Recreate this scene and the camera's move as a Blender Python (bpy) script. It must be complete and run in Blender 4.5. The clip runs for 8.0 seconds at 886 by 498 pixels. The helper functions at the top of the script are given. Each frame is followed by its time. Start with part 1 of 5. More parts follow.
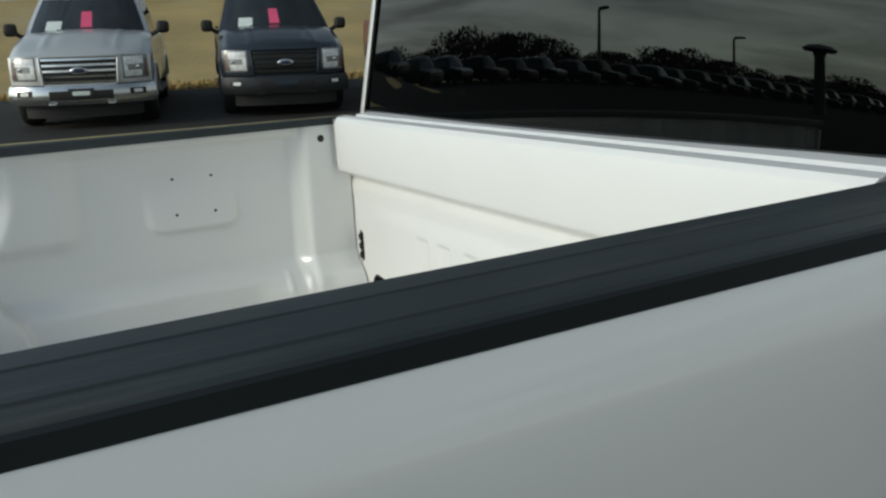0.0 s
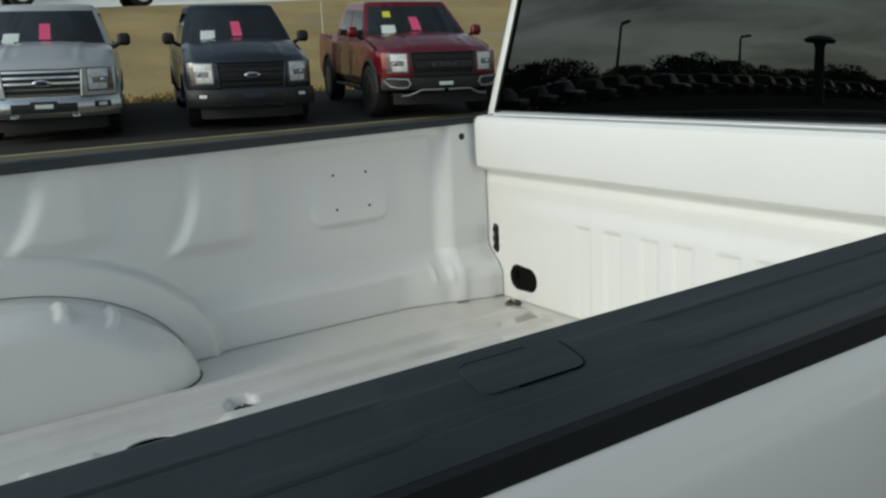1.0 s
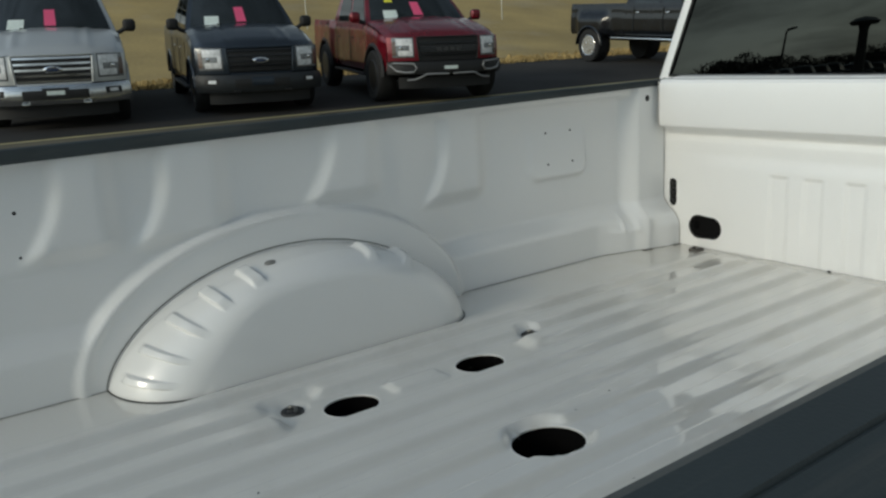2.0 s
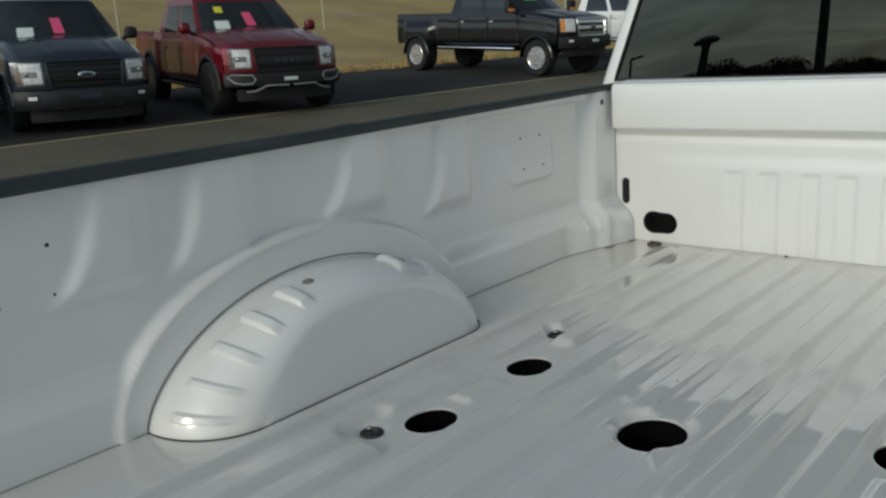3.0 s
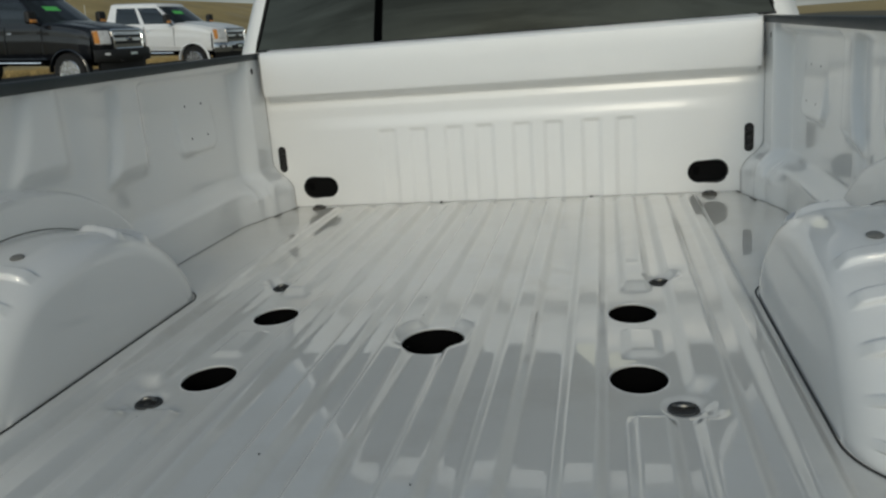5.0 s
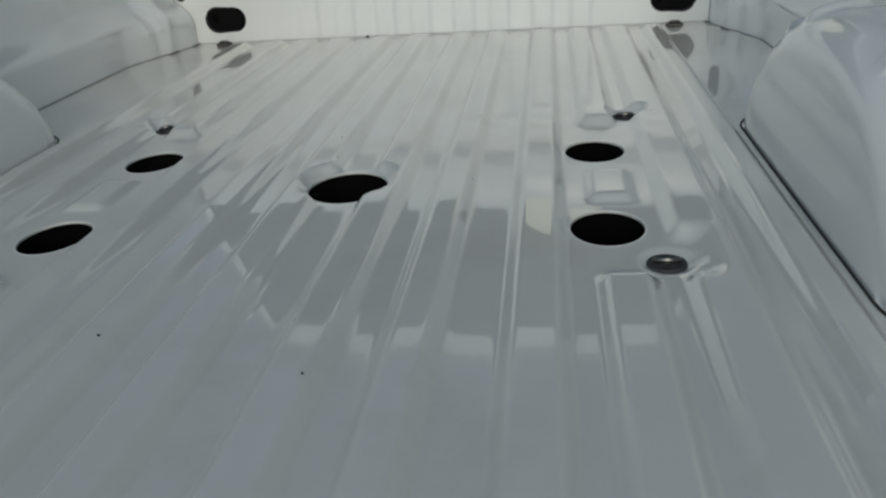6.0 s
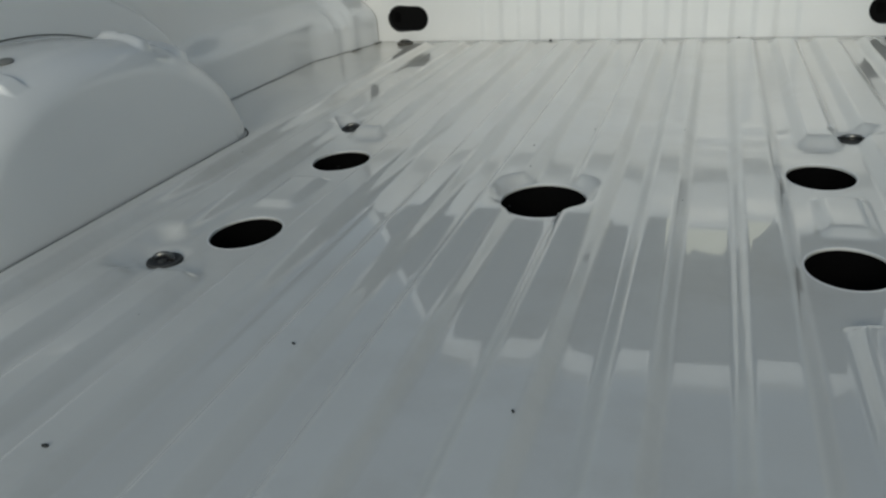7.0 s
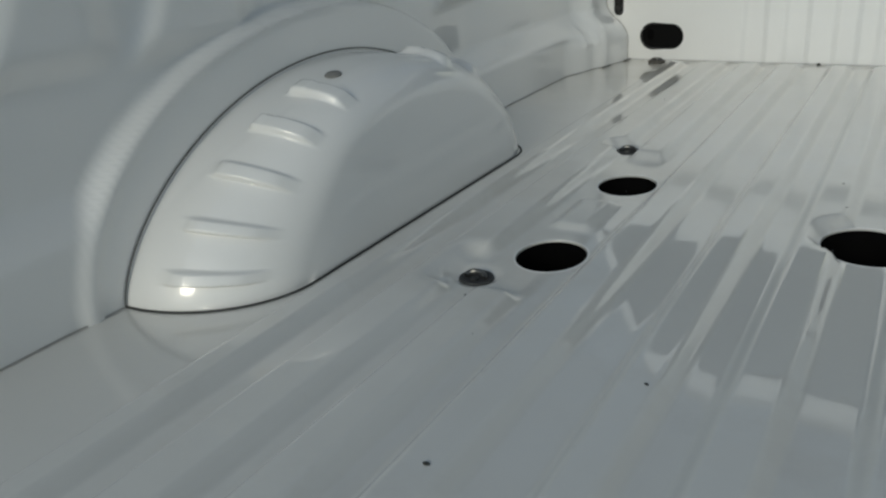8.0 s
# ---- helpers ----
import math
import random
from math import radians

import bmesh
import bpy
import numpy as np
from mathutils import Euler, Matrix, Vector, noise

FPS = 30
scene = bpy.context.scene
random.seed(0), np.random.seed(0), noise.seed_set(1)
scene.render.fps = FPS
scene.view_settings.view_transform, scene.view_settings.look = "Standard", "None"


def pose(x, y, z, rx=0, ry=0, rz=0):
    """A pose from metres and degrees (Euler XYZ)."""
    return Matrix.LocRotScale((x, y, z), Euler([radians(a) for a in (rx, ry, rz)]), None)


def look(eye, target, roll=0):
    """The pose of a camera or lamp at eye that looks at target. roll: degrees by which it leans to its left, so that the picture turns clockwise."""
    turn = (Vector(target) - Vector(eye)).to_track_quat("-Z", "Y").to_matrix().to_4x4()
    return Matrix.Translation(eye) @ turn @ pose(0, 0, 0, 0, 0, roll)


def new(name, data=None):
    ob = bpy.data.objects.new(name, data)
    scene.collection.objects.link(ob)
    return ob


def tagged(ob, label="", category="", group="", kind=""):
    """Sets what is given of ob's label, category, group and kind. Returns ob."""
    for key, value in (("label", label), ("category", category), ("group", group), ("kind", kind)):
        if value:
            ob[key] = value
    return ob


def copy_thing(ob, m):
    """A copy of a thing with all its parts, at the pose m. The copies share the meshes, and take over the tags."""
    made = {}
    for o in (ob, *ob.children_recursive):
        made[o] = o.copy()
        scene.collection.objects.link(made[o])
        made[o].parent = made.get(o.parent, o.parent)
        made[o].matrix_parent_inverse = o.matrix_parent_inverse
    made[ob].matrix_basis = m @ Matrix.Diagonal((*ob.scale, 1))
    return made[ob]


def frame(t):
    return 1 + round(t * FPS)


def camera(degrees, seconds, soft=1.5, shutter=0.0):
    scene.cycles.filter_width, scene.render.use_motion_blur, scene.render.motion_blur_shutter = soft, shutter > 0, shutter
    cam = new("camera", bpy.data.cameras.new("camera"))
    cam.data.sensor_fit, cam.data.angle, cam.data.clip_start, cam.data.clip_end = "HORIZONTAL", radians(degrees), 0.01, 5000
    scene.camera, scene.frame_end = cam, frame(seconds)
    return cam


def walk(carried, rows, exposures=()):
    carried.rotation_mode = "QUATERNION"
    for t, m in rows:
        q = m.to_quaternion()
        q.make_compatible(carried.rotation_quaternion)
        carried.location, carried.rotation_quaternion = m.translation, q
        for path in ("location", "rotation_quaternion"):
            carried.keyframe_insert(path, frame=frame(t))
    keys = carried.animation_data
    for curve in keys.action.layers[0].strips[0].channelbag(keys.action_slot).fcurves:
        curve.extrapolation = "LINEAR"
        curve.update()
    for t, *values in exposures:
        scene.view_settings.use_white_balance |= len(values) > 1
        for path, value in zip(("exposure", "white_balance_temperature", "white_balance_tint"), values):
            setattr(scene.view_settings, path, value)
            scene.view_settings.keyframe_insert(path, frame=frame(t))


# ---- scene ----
cam = camera(55.9, 8.0, soft=2.4)
PATH = [
    (0, (1.421, -0.95, 1.676), (-0.285, -0.014, 1.214), -2.9),
    (0.5, (1.318, -1.195, 1.67), (-0.344, -0.175, 1.228), -3.1),
    (1, (1.236, -1.543, 1.672), (-0.395, -0.471, 1.235), -2.9),
    (1.5, (1.113, -1.959, 1.652), (-0.493, -0.858, 1.193), -3.2),
    (1.7, (1.083, -2.091, 1.643), (-0.512, -0.978, 1.177), -3.2),
    (2.8, (0.752, -2.617, 1.671), (-0.67, -1.288, 1.211), -3.9),
    (3, (0.682, -2.633, 1.672), (-0.625, -1.194, 1.201), -3.9),
    (3.2, (0.624, -2.641, 1.684), (-0.59, -1.125, 1.208), -4.0),
    (3.5, (0.518, -2.666, 1.689), (-0.535, -1.037, 1.201), -4.0),
    (4, (0.405, -2.788, 1.69), (-0.288, -0.983, 1.178), -4.1),
    (4.2, (0.394, -2.884, 1.664), (-0.218, -1.051, 1.149), -4.1),
    (5.3, (0.325, -2.788, 1.48), (0.007, -0.881, 0.966), -4.2),
    (5.5, (0.318, -2.703, 1.435), (0.039, -0.808, 0.859), -3.9),
    (6, (0.313, -2.546, 1.385), (0.057, -0.738, 0.569), -4.0),
    (6.5, (0.268, -2.483, 1.378), (-0.115, -0.695, 0.569), -4.0),
    (7, (0.221, -2.477, 1.373), (-0.364, -0.733, 0.586), -3.8),
    (7.5, (0.139, -2.501, 1.395), (-0.653, -0.831, 0.631), -3.7),
    (8, (0.038, -2.527, 1.405), (-0.917, -0.937, 0.656), -3.7),
]
# seconds, stops, kelvin, tint: the camera stops down as the white bed fills its view
EXPOSURES = [(0.0, 0.02, 7050, 3), (1.0, -0.06, 7050, 3), (1.7, -0.18, 7080, 3), (3.0, -0.30, 7020, 4), (4.2, -0.40, 7020, 4),
             (5.3, -0.56, 7080, 4), (6.0, -0.57, 6800, 3), (8.0, -0.53, 6880, 3)]
walk(cam, [(t, look(eye, target, roll)) for t, eye, target, roll in PATH],
     EXPOSURES)

# ---- world, sun and exposure ----
SUN_AZ, SUN_EL = 176.0, 21.0     # compass-like: degrees from +y towards +x, and above the horizon
sun_dir = Vector((math.sin(radians(SUN_AZ)) * math.cos(radians(SUN_EL)),
                  math.cos(radians(SUN_AZ)) * math.cos(radians(SUN_EL)), math.sin(radians(SUN_EL))))
world = bpy.data.worlds.new("overcast_sky")
scene.world = world
world.use_nodes = True
wn, wl = world.node_tree.nodes, world.node_tree.links
wn.clear()
w_out = wn.new("ShaderNodeOutputWorld")
w_bg = wn.new("ShaderNodeBackground")
w_bg.inputs["Strength"].default_value = 0.089
w_sky = wn.new("ShaderNodeTexSky")
w_sky.sky_type = "NISHITA"
w_sky.sun_disc = False
w_sky.sun_elevation, w_sky.sun_rotation = radians(SUN_EL), radians(SUN_AZ)
w_sky.air_density, w_sky.dust_density, w_sky.ozone_density = 1.0, 0.5, 1.0
w_co = wn.new("ShaderNodeTexCoord")
w_map = wn.new("ShaderNodeMapping")
w_map.inputs["Scale"].default_value = (1.4, 1.4, 5.0)
w_noise = wn.new("ShaderNodeTexNoise")
w_noise.inputs["Scale"].default_value = 2.2
w_noise.inputs["Detail"].default_value = 7.0
w_noise.inputs["Roughness"].default_value = 0.58
w_ramp = wn.new("ShaderNodeValToRGB")
w_ramp.color_ramp.elements[0].position, w_ramp.color_ramp.elements[1].position = 0.40, 0.66
w_ramp.color_ramp.elements[0].color = (0.82, 0.82, 0.82, 1)
w_ramp.color_ramp.elements[1].color = (0.92, 0.92, 0.92, 1)
w_mix = wn.new("ShaderNodeMix")
w_mix.data_type = "RGBA"
w_mix.inputs["B"].default_value = (5.75, 6.45, 7.1, 1)
wl.new(w_co.outputs["Generated"], w_map.inputs["Vector"])
wl.new(w_map.outputs["Vector"], w_noise.inputs["Vector"])
wl.new(w_noise.outputs["Fac"], w_ramp.inputs["Fac"])
w_sep = wn.new("ShaderNodeSeparateXYZ")
w_high = wn.new("ShaderNodeMapRange")          # the cloud thins out overhead
w_high.inputs["From Min"].default_value, w_high.inputs["From Max"].default_value = 0.12, 0.56
w_high.inputs["To Min"].default_value, w_high.inputs["To Max"].default_value = 1.0, 0.19
w_mul = wn.new("ShaderNodeMath")
w_mul.operation = "MULTIPLY"
wl.new(w_co.outputs["Generated"], w_sep.inputs["Vector"])
wl.new(w_sep.outputs["Z"], w_high.inputs["Value"])
wl.new(w_ramp.outputs["Color"], w_mul.inputs[0])
wl.new(w_high.outputs["Result"], w_mul.inputs[1])
wl.new(w_mul.outputs[0], w_mix.inputs["Factor"])
wl.new(w_sky.outputs["Color"], w_mix.inputs["A"])
# the veiled sun brightens the cloud on its own side of the sky
w_dot = wn.new("ShaderNodeVectorMath")
w_dot.operation = "DOT_PRODUCT"
w_dot.inputs[1].default_value = (-0.17, -0.86, 0.46)      # the thin cloud is brightest a little off the sun
w_pos = wn.new("ShaderNodeMath")
w_pos.operation = "MAXIMUM"
w_pos.inputs[1].default_value = 0.0
w_pow = wn.new("ShaderNodeMath")
w_pow.operation = "POWER"
w_pow.inputs[1].default_value = 2.0
w_gain = wn.new("ShaderNodeMath")
w_gain.operation = "MULTIPLY_ADD"
w_gain.inputs[1].default_value, w_gain.inputs[2].default_value = 2.8, 0.80
w_glow = wn.new("ShaderNodeVectorMath")
w_glow.operation = "SCALE"
wl.new(w_co.outputs["Generated"], w_dot.inputs[0])
wl.new(w_dot.outputs["Value"], w_pos.inputs[0])
wl.new(w_pos.outputs[0], w_pow.inputs[0])
wl.new(w_pow.outputs[0], w_gain.inputs[0])
# long grey cloud banks, darker underneath, low over the horizon
w_map2 = wn.new("ShaderNodeMapping")
w_map2.inputs["Scale"].default_value = (1.0, 1.0, 9.0)
w_bank = wn.new("ShaderNodeTexNoise")
w_bank.inputs["Scale"].default_value, w_bank.inputs["Detail"].default_value = 2.6, 8.0
w_bank.inputs["Roughness"].default_value, w_bank.inputs["Distortion"].default_value = 0.6, 0.5
w_bramp = wn.new("ShaderNodeMapRange")
w_bramp.inputs["From Min"].default_value, w_bramp.inputs["From Max"].default_value = 0.36, 0.62
w_bramp.inputs["To Min"].default_value, w_bramp.inputs["To Max"].default_value = 0.55, 1.28
w_banks = wn.new("ShaderNodeVectorMath")
w_banks.operation = "SCALE"
wl.new(w_co.outputs["Generated"], w_map2.inputs["Vector"])
wl.new(w_map2.outputs["Vector"], w_bank.inputs["Vector"])
wl.new(w_bank.outputs["Fac"], w_bramp.inputs["Value"])
wl.new(w_mix.outputs["Result"], w_banks.inputs[0])
wl.new(w_bramp.outputs["Result"], w_banks.inputs["Scale"])
wl.new(w_banks.outputs["Vector"], w_glow.inputs[0])
wl.new(w_gain.outputs[0], w_glow.inputs["Scale"])
wl.new(w_glow.outputs["Vector"], w_bg.inputs["Color"])
wl.new(w_bg.outputs["Background"], w_out.inputs["Surface"])
sun = new("sun", bpy.data.lights.new("sun", "SUN"))
sun.data.energy, sun.data.angle, sun.data.color = 1.05, radians(12), (1.0, 0.93, 0.82)
sun.matrix_world = look((sun_dir * 30)[:], (0, 0, 0))


# ---- materials ----
def mat(name, color, rough=0.5, metal=0.0, coat=0.0, vary=0.06, size=3.0, fine=60.0, bump=0.0, ior=1.5,
        tint=None, stain=0.0, stain_size=5.0, rough_vary=0.06, coat_rough=0.05):
    """A surface with broad stains, fine grain and relief, in metres of its object."""
    m = bpy.data.materials.new(name)
    m.use_nodes = True
    n, l = m.node_tree.nodes, m.node_tree.links
    b = n["Principled BSDF"]
    b.inputs["Metallic"].default_value = metal
    b.inputs["IOR"].default_value = ior
    b.inputs["Coat Weight"].default_value = coat
    b.inputs["Coat Roughness"].default_value = coat_rough
    co = n.new("ShaderNodeTexCoord")
    big, small = n.new("ShaderNodeTexNoise"), n.new("ShaderNodeTexNoise")
    big.inputs["Scale"].default_value, big.inputs["Detail"].default_value = size, 6
    small.inputs["Scale"].default_value, small.inputs["Detail"].default_value = fine, 4
    for t in (big, small):
        l.new(co.outputs["Object"], t.inputs["Vector"])
    add = n.new("ShaderNodeMath")
    add.operation = "MULTIPLY_ADD"
    add.inputs[1].default_value = 0.45
    l.new(small.outputs["Fac"], add.inputs[0])
    l.new(big.outputs["Fac"], add.inputs[2])
    ramp = n.new("ShaderNodeMapRange")
    ramp.inputs["From Min"].default_value, ramp.inputs["From Max"].default_value = 0.35, 1.05
    l.new(add.outputs[0], ramp.inputs["Value"])
    mix = n.new("ShaderNodeMix")
    mix.data_type = "RGBA"
    dark = tint or tuple(c * (1 - 2 * vary) for c in color)
    mix.inputs["A"].default_value = (*dark, 1)
    mix.inputs["B"].default_value = (*[min(1, c * (1 + vary)) for c in color], 1)
    l.new(ramp.outputs["Result"], mix.inputs["Factor"])
    out = mix.outputs["Result"]
    if stain:
        st = n.new("ShaderNodeTexNoise")
        st.inputs["Scale"].default_value, st.inputs["Detail"].default_value = stain_size, 9
        st.inputs["Roughness"].default_value = 0.65
        l.new(co.outputs["Object"], st.inputs["Vector"])
        sr = n.new("ShaderNodeMapRange")
        sr.inputs["From Min"].default_value, sr.inputs["From Max"].default_value = 0.52, 0.72
        sr.inputs["To Max"].default_value = stain
        l.new(st.outputs["Fac"], sr.inputs["Value"])
        m2 = n.new("ShaderNodeMix")
        m2.data_type = "RGBA"
        l.new(sr.outputs["Result"], m2.inputs["Factor"])
        l.new(out, m2.inputs["A"])
        m2.inputs["B"].default_value = (0.40, 0.36, 0.30, 1)
        out = m2.outputs["Result"]
    l.new(out, b.inputs["Base Color"])
    rr = n.new("ShaderNodeMapRange")
    rr.inputs["From Min"].default_value, rr.inputs["From Max"].default_value = 0.35, 1.05
    rr.inputs["To Min"].default_value, rr.inputs["To Max"].default_value = max(0.01, rough - rough_vary), rough + rough_vary
    l.new(add.outputs[0], rr.inputs["Value"])
    l.new(rr.outputs["Result"], b.inputs["Roughness"])
    if bump:
        bp = n.new("ShaderNodeBump")
        bp.inputs["Strength"].default_value = 0.6
        bp.inputs["Distance"].default_value = bump
        l.new(small.outputs["Fac"], bp.inputs["Height"])
        l.new(bp.outputs["Normal"], b.inputs["Normal"])
    return m


WHITE = mat("white_car_paint", (0.80, 0.80, 0.785), 0.34, coat=0.85, vary=0.012, size=4, fine=300, rough_vary=0.03, coat_rough=0.04)
# same colour as WHITE, with less gloss to soften the sun's highlight
BULK_WHITE = mat("dulled_white_bulkhead_paint", (0.80, 0.80, 0.785), 0.42, coat=0.45, vary=0.018, size=4, fine=200, rough_vary=0.05, coat_rough=0.16)
# lighter than WHITE: missing light on the outer side is put into the colour
OUTER_WHITE = mat("polished_lightened_car_paint", (0.86, 0.86, 0.85), 0.30, coat=1.0, vary=0.012, size=4, fine=300, rough_vary=0.02, coat_rough=0.015)
OUTER_WHITE.node_tree.nodes["Principled BSDF"].inputs["Coat IOR"].default_value = 1.7
FLOOR_WHITE = mat("dusty_white_bed_paint", (0.69, 0.68, 0.645), 0.28, coat=1.0, vary=0.015, size=2.5, fine=30,
                  stain=0.30, stain_size=3.0, rough_vary=0.0, coat_rough=0.03)
FLOOR_WHITE.node_tree.nodes["Principled BSDF"].inputs["Coat IOR"].default_value = 1.82
# tan dust in patches, thicker forward to paint in the warmer light there too
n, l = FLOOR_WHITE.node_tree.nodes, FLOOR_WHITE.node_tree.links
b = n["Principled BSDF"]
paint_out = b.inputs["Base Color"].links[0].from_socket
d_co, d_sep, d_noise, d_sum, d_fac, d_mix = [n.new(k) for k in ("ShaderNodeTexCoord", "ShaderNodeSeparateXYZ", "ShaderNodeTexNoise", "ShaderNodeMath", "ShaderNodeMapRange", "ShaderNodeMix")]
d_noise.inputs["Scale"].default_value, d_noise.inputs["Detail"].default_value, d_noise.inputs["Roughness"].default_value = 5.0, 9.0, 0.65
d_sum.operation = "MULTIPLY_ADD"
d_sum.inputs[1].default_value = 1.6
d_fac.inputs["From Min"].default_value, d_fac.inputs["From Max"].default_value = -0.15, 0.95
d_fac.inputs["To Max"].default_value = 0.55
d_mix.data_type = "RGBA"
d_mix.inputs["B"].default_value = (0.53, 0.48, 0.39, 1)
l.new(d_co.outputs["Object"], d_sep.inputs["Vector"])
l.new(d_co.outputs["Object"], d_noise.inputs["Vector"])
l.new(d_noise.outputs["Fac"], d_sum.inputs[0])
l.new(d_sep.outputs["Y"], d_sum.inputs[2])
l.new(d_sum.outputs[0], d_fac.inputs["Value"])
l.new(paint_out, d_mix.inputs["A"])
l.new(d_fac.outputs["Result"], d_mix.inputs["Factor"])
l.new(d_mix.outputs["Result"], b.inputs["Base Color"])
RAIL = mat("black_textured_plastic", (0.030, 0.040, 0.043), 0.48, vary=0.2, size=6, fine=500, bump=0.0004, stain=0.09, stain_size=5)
# darker than RAIL: the shade on the outer face is put into its colour
RAIL_SHADE = mat("black_plastic_shaded_side", (0.009, 0.012, 0.015), 0.5, vary=0.1, size=6, fine=400, bump=0.0003)
# long worn streaks along the rails, greyer than the plastic
rail_stain = next(n for n in RAIL.node_tree.nodes if n.type == "TEX_NOISE" and n.inputs["Detail"].default_value == 9)
rail_map = RAIL.node_tree.nodes.new("ShaderNodeMapping")
rail_map.inputs["Scale"].default_value = (16.0, 0.45, 6.0)
RAIL.node_tree.links.new(rail_stain.inputs["Vector"].links[0].from_socket, rail_map.inputs["Vector"])
RAIL.node_tree.links.new(rail_map.outputs["Vector"], rail_stain.inputs["Vector"])
SEAM = mat("dark_seam_sealer", (0.03, 0.032, 0.03), 0.7, vary=0.2, size=20)
DENT_GREY = mat("grey_dent_shade", (0.20, 0.20, 0.19), 0.7, vary=0.2, size=30)
MID_SEAM = mat("weathered_seam_sealer", (0.13, 0.13, 0.12), 0.7, vary=0.25, size=20)
PAINT_SEAM = mat("grey_seam_sealer", (0.42, 0.41, 0.39), 0.7, vary=0.2, size=20)
BLACK = mat("matt_black_plastic", (0.010, 0.010, 0.010), 0.6, vary=0.15, size=12, fine=200)
PLUG = mat("dull_black_rubber", (0.0035, 0.0035, 0.0035), 0.9, ior=1.25, vary=0.2, size=12, fine=200)
VOID = mat("underside_and_shade_black", (0.004, 0.004, 0.004), 0.95, vary=0.2, size=5, ior=1.1)
STEEL = mat("dull_zinc_steel", (0.17, 0.17, 0.165), 0.38, metal=0.9, vary=0.2, size=40, fine=300, bump=0.0004)
DARK_STEEL = mat("dark_grey_cast_steel", (0.055, 0.056, 0.056), 0.72, metal=0.2, vary=0.3, size=60, fine=300, bump=0.0006)
DUSTY_STEEL = mat("dusty_cast_steel", (0.13, 0.12, 0.105), 0.8, metal=0.1, vary=0.3, size=50, fine=300, bump=0.0005)
CHROME = mat("chrome", (0.78, 0.79, 0.80), 0.10, metal=1.0, vary=0.05, size=8)
GLASS = mat("dark_tinted_glass", (0.0006, 0.0007, 0.0007), 0.008, ior=1.47, vary=0.05, size=3, rough_vary=0.0)
GLASS.node_tree.nodes["Principled BSDF"].inputs["Specular Tint"].default_value = (0.92, 1.0, 0.94, 1)     # greenish tint
CAR_GLASS = mat("car_window_glass", (0.010, 0.014, 0.014), 0.03, ior=1.62, vary=0.1, size=3, rough_vary=0.0)
LAMP = mat("clear_headlamp", (0.80, 0.81, 0.80), 0.15, metal=0.1, coat=0.8, vary=0.25, size=18, fine=60)
AMBER = mat("amber_lens", (0.75, 0.30, 0.06), 0.2, coat=0.6, vary=0.1, size=20)
TYRE = mat("tyre_rubber", (0.011, 0.011, 0.011), 0.8, vary=0.2, size=10, fine=120, bump=0.002)
ALLOY = mat("alloy_wheel", (0.50, 0.51, 0.52), 0.35, metal=0.5, vary=0.1, size=10)
POLISHED = mat("polished_wheel", (0.78, 0.79, 0.80), 0.25, metal=0.85, vary=0.12, size=14)
DARK_ALLOY = mat("dark_alloy_wheel", (0.06, 0.062, 0.065), 0.4, metal=0.7, vary=0.15, size=10)
PINK = mat("pink_price_card", (0.80, 0.10, 0.22), 0.6, vary=0.04, size=12)
PAPER = mat("white_window_sticker", (0.66, 0.74, 0.70), 0.6, vary=0.08, size=18)
YELLOW_TAG = mat("yellow_sticker", (0.72, 0.68, 0.06), 0.6, vary=0.05, size=12)
GREEN_TAG = mat("green_sticker", (0.10, 0.55, 0.12), 0.6, vary=0.05, size=12)
BADGE = mat("badge_blue", (0.03, 0.045, 0.09), 0.25, metal=0.3, coat=0.6, vary=0.05)
ASPHALT = mat("worn_asphalt", (0.148, 0.134, 0.100), 0.9, ior=1.2, vary=0.16, size=0.6, fine=90, bump=0.004, stain=0.10, stain_size=0.35)
NEW_ASPHALT = mat("fresh_dark_asphalt", (0.046, 0.044, 0.042), 0.9, ior=1.2, vary=0.22, size=0.5, fine=90, bump=0.004)
# darkened copy of the asphalt, to keep the rear window's reflection dark
DARK_ASPHALT = mat("darkened_lot_asphalt", (0.028, 0.028, 0.028), 0.9, ior=1.15, vary=0.22, size=0.5, fine=90, bump=0.004)
LINE = mat("faded_yellow_paint", (0.40, 0.34, 0.16), 0.85, vary=0.25, size=2.0, fine=40, bump=0.002, tint=(0.22, 0.195, 0.11))
GRASS = mat("dry_winter_grass", (0.40, 0.29, 0.115), 0.95, vary=0.26, size=0.30, fine=9, bump=0.04, tint=(0.23, 0.17, 0.07), stain=0.4, stain_size=0.22)
TUFT = mat("dry_grass_blades", (0.46, 0.33, 0.14), 0.95, vary=0.2, size=1.5, fine=12, tint=(0.30, 0.22, 0.09))
tuft_island = TUFT.node_tree.nodes.new("ShaderNodeNewGeometry")
tuft_hue = TUFT.node_tree.nodes.new("ShaderNodeHueSaturation")
tuft_val = TUFT.node_tree.nodes.new("ShaderNodeMapRange")
tuft_val.inputs["To Min"].default_value, tuft_val.inputs["To Max"].default_value = 0.85, 1.15
tuft_in = TUFT.node_tree.nodes["Principled BSDF"].inputs["Base Color"]
TUFT.node_tree.links.new(tuft_in.links[0].from_socket, tuft_hue.inputs["Color"])
TUFT.node_tree.links.new(tuft_island.outputs["Random Per Island"], tuft_val.inputs["Value"])
TUFT.node_tree.links.new(tuft_val.outputs["Result"], tuft_hue.inputs["Value"])
TUFT.node_tree.links.new(tuft_hue.outputs["Color"], tuft_in)
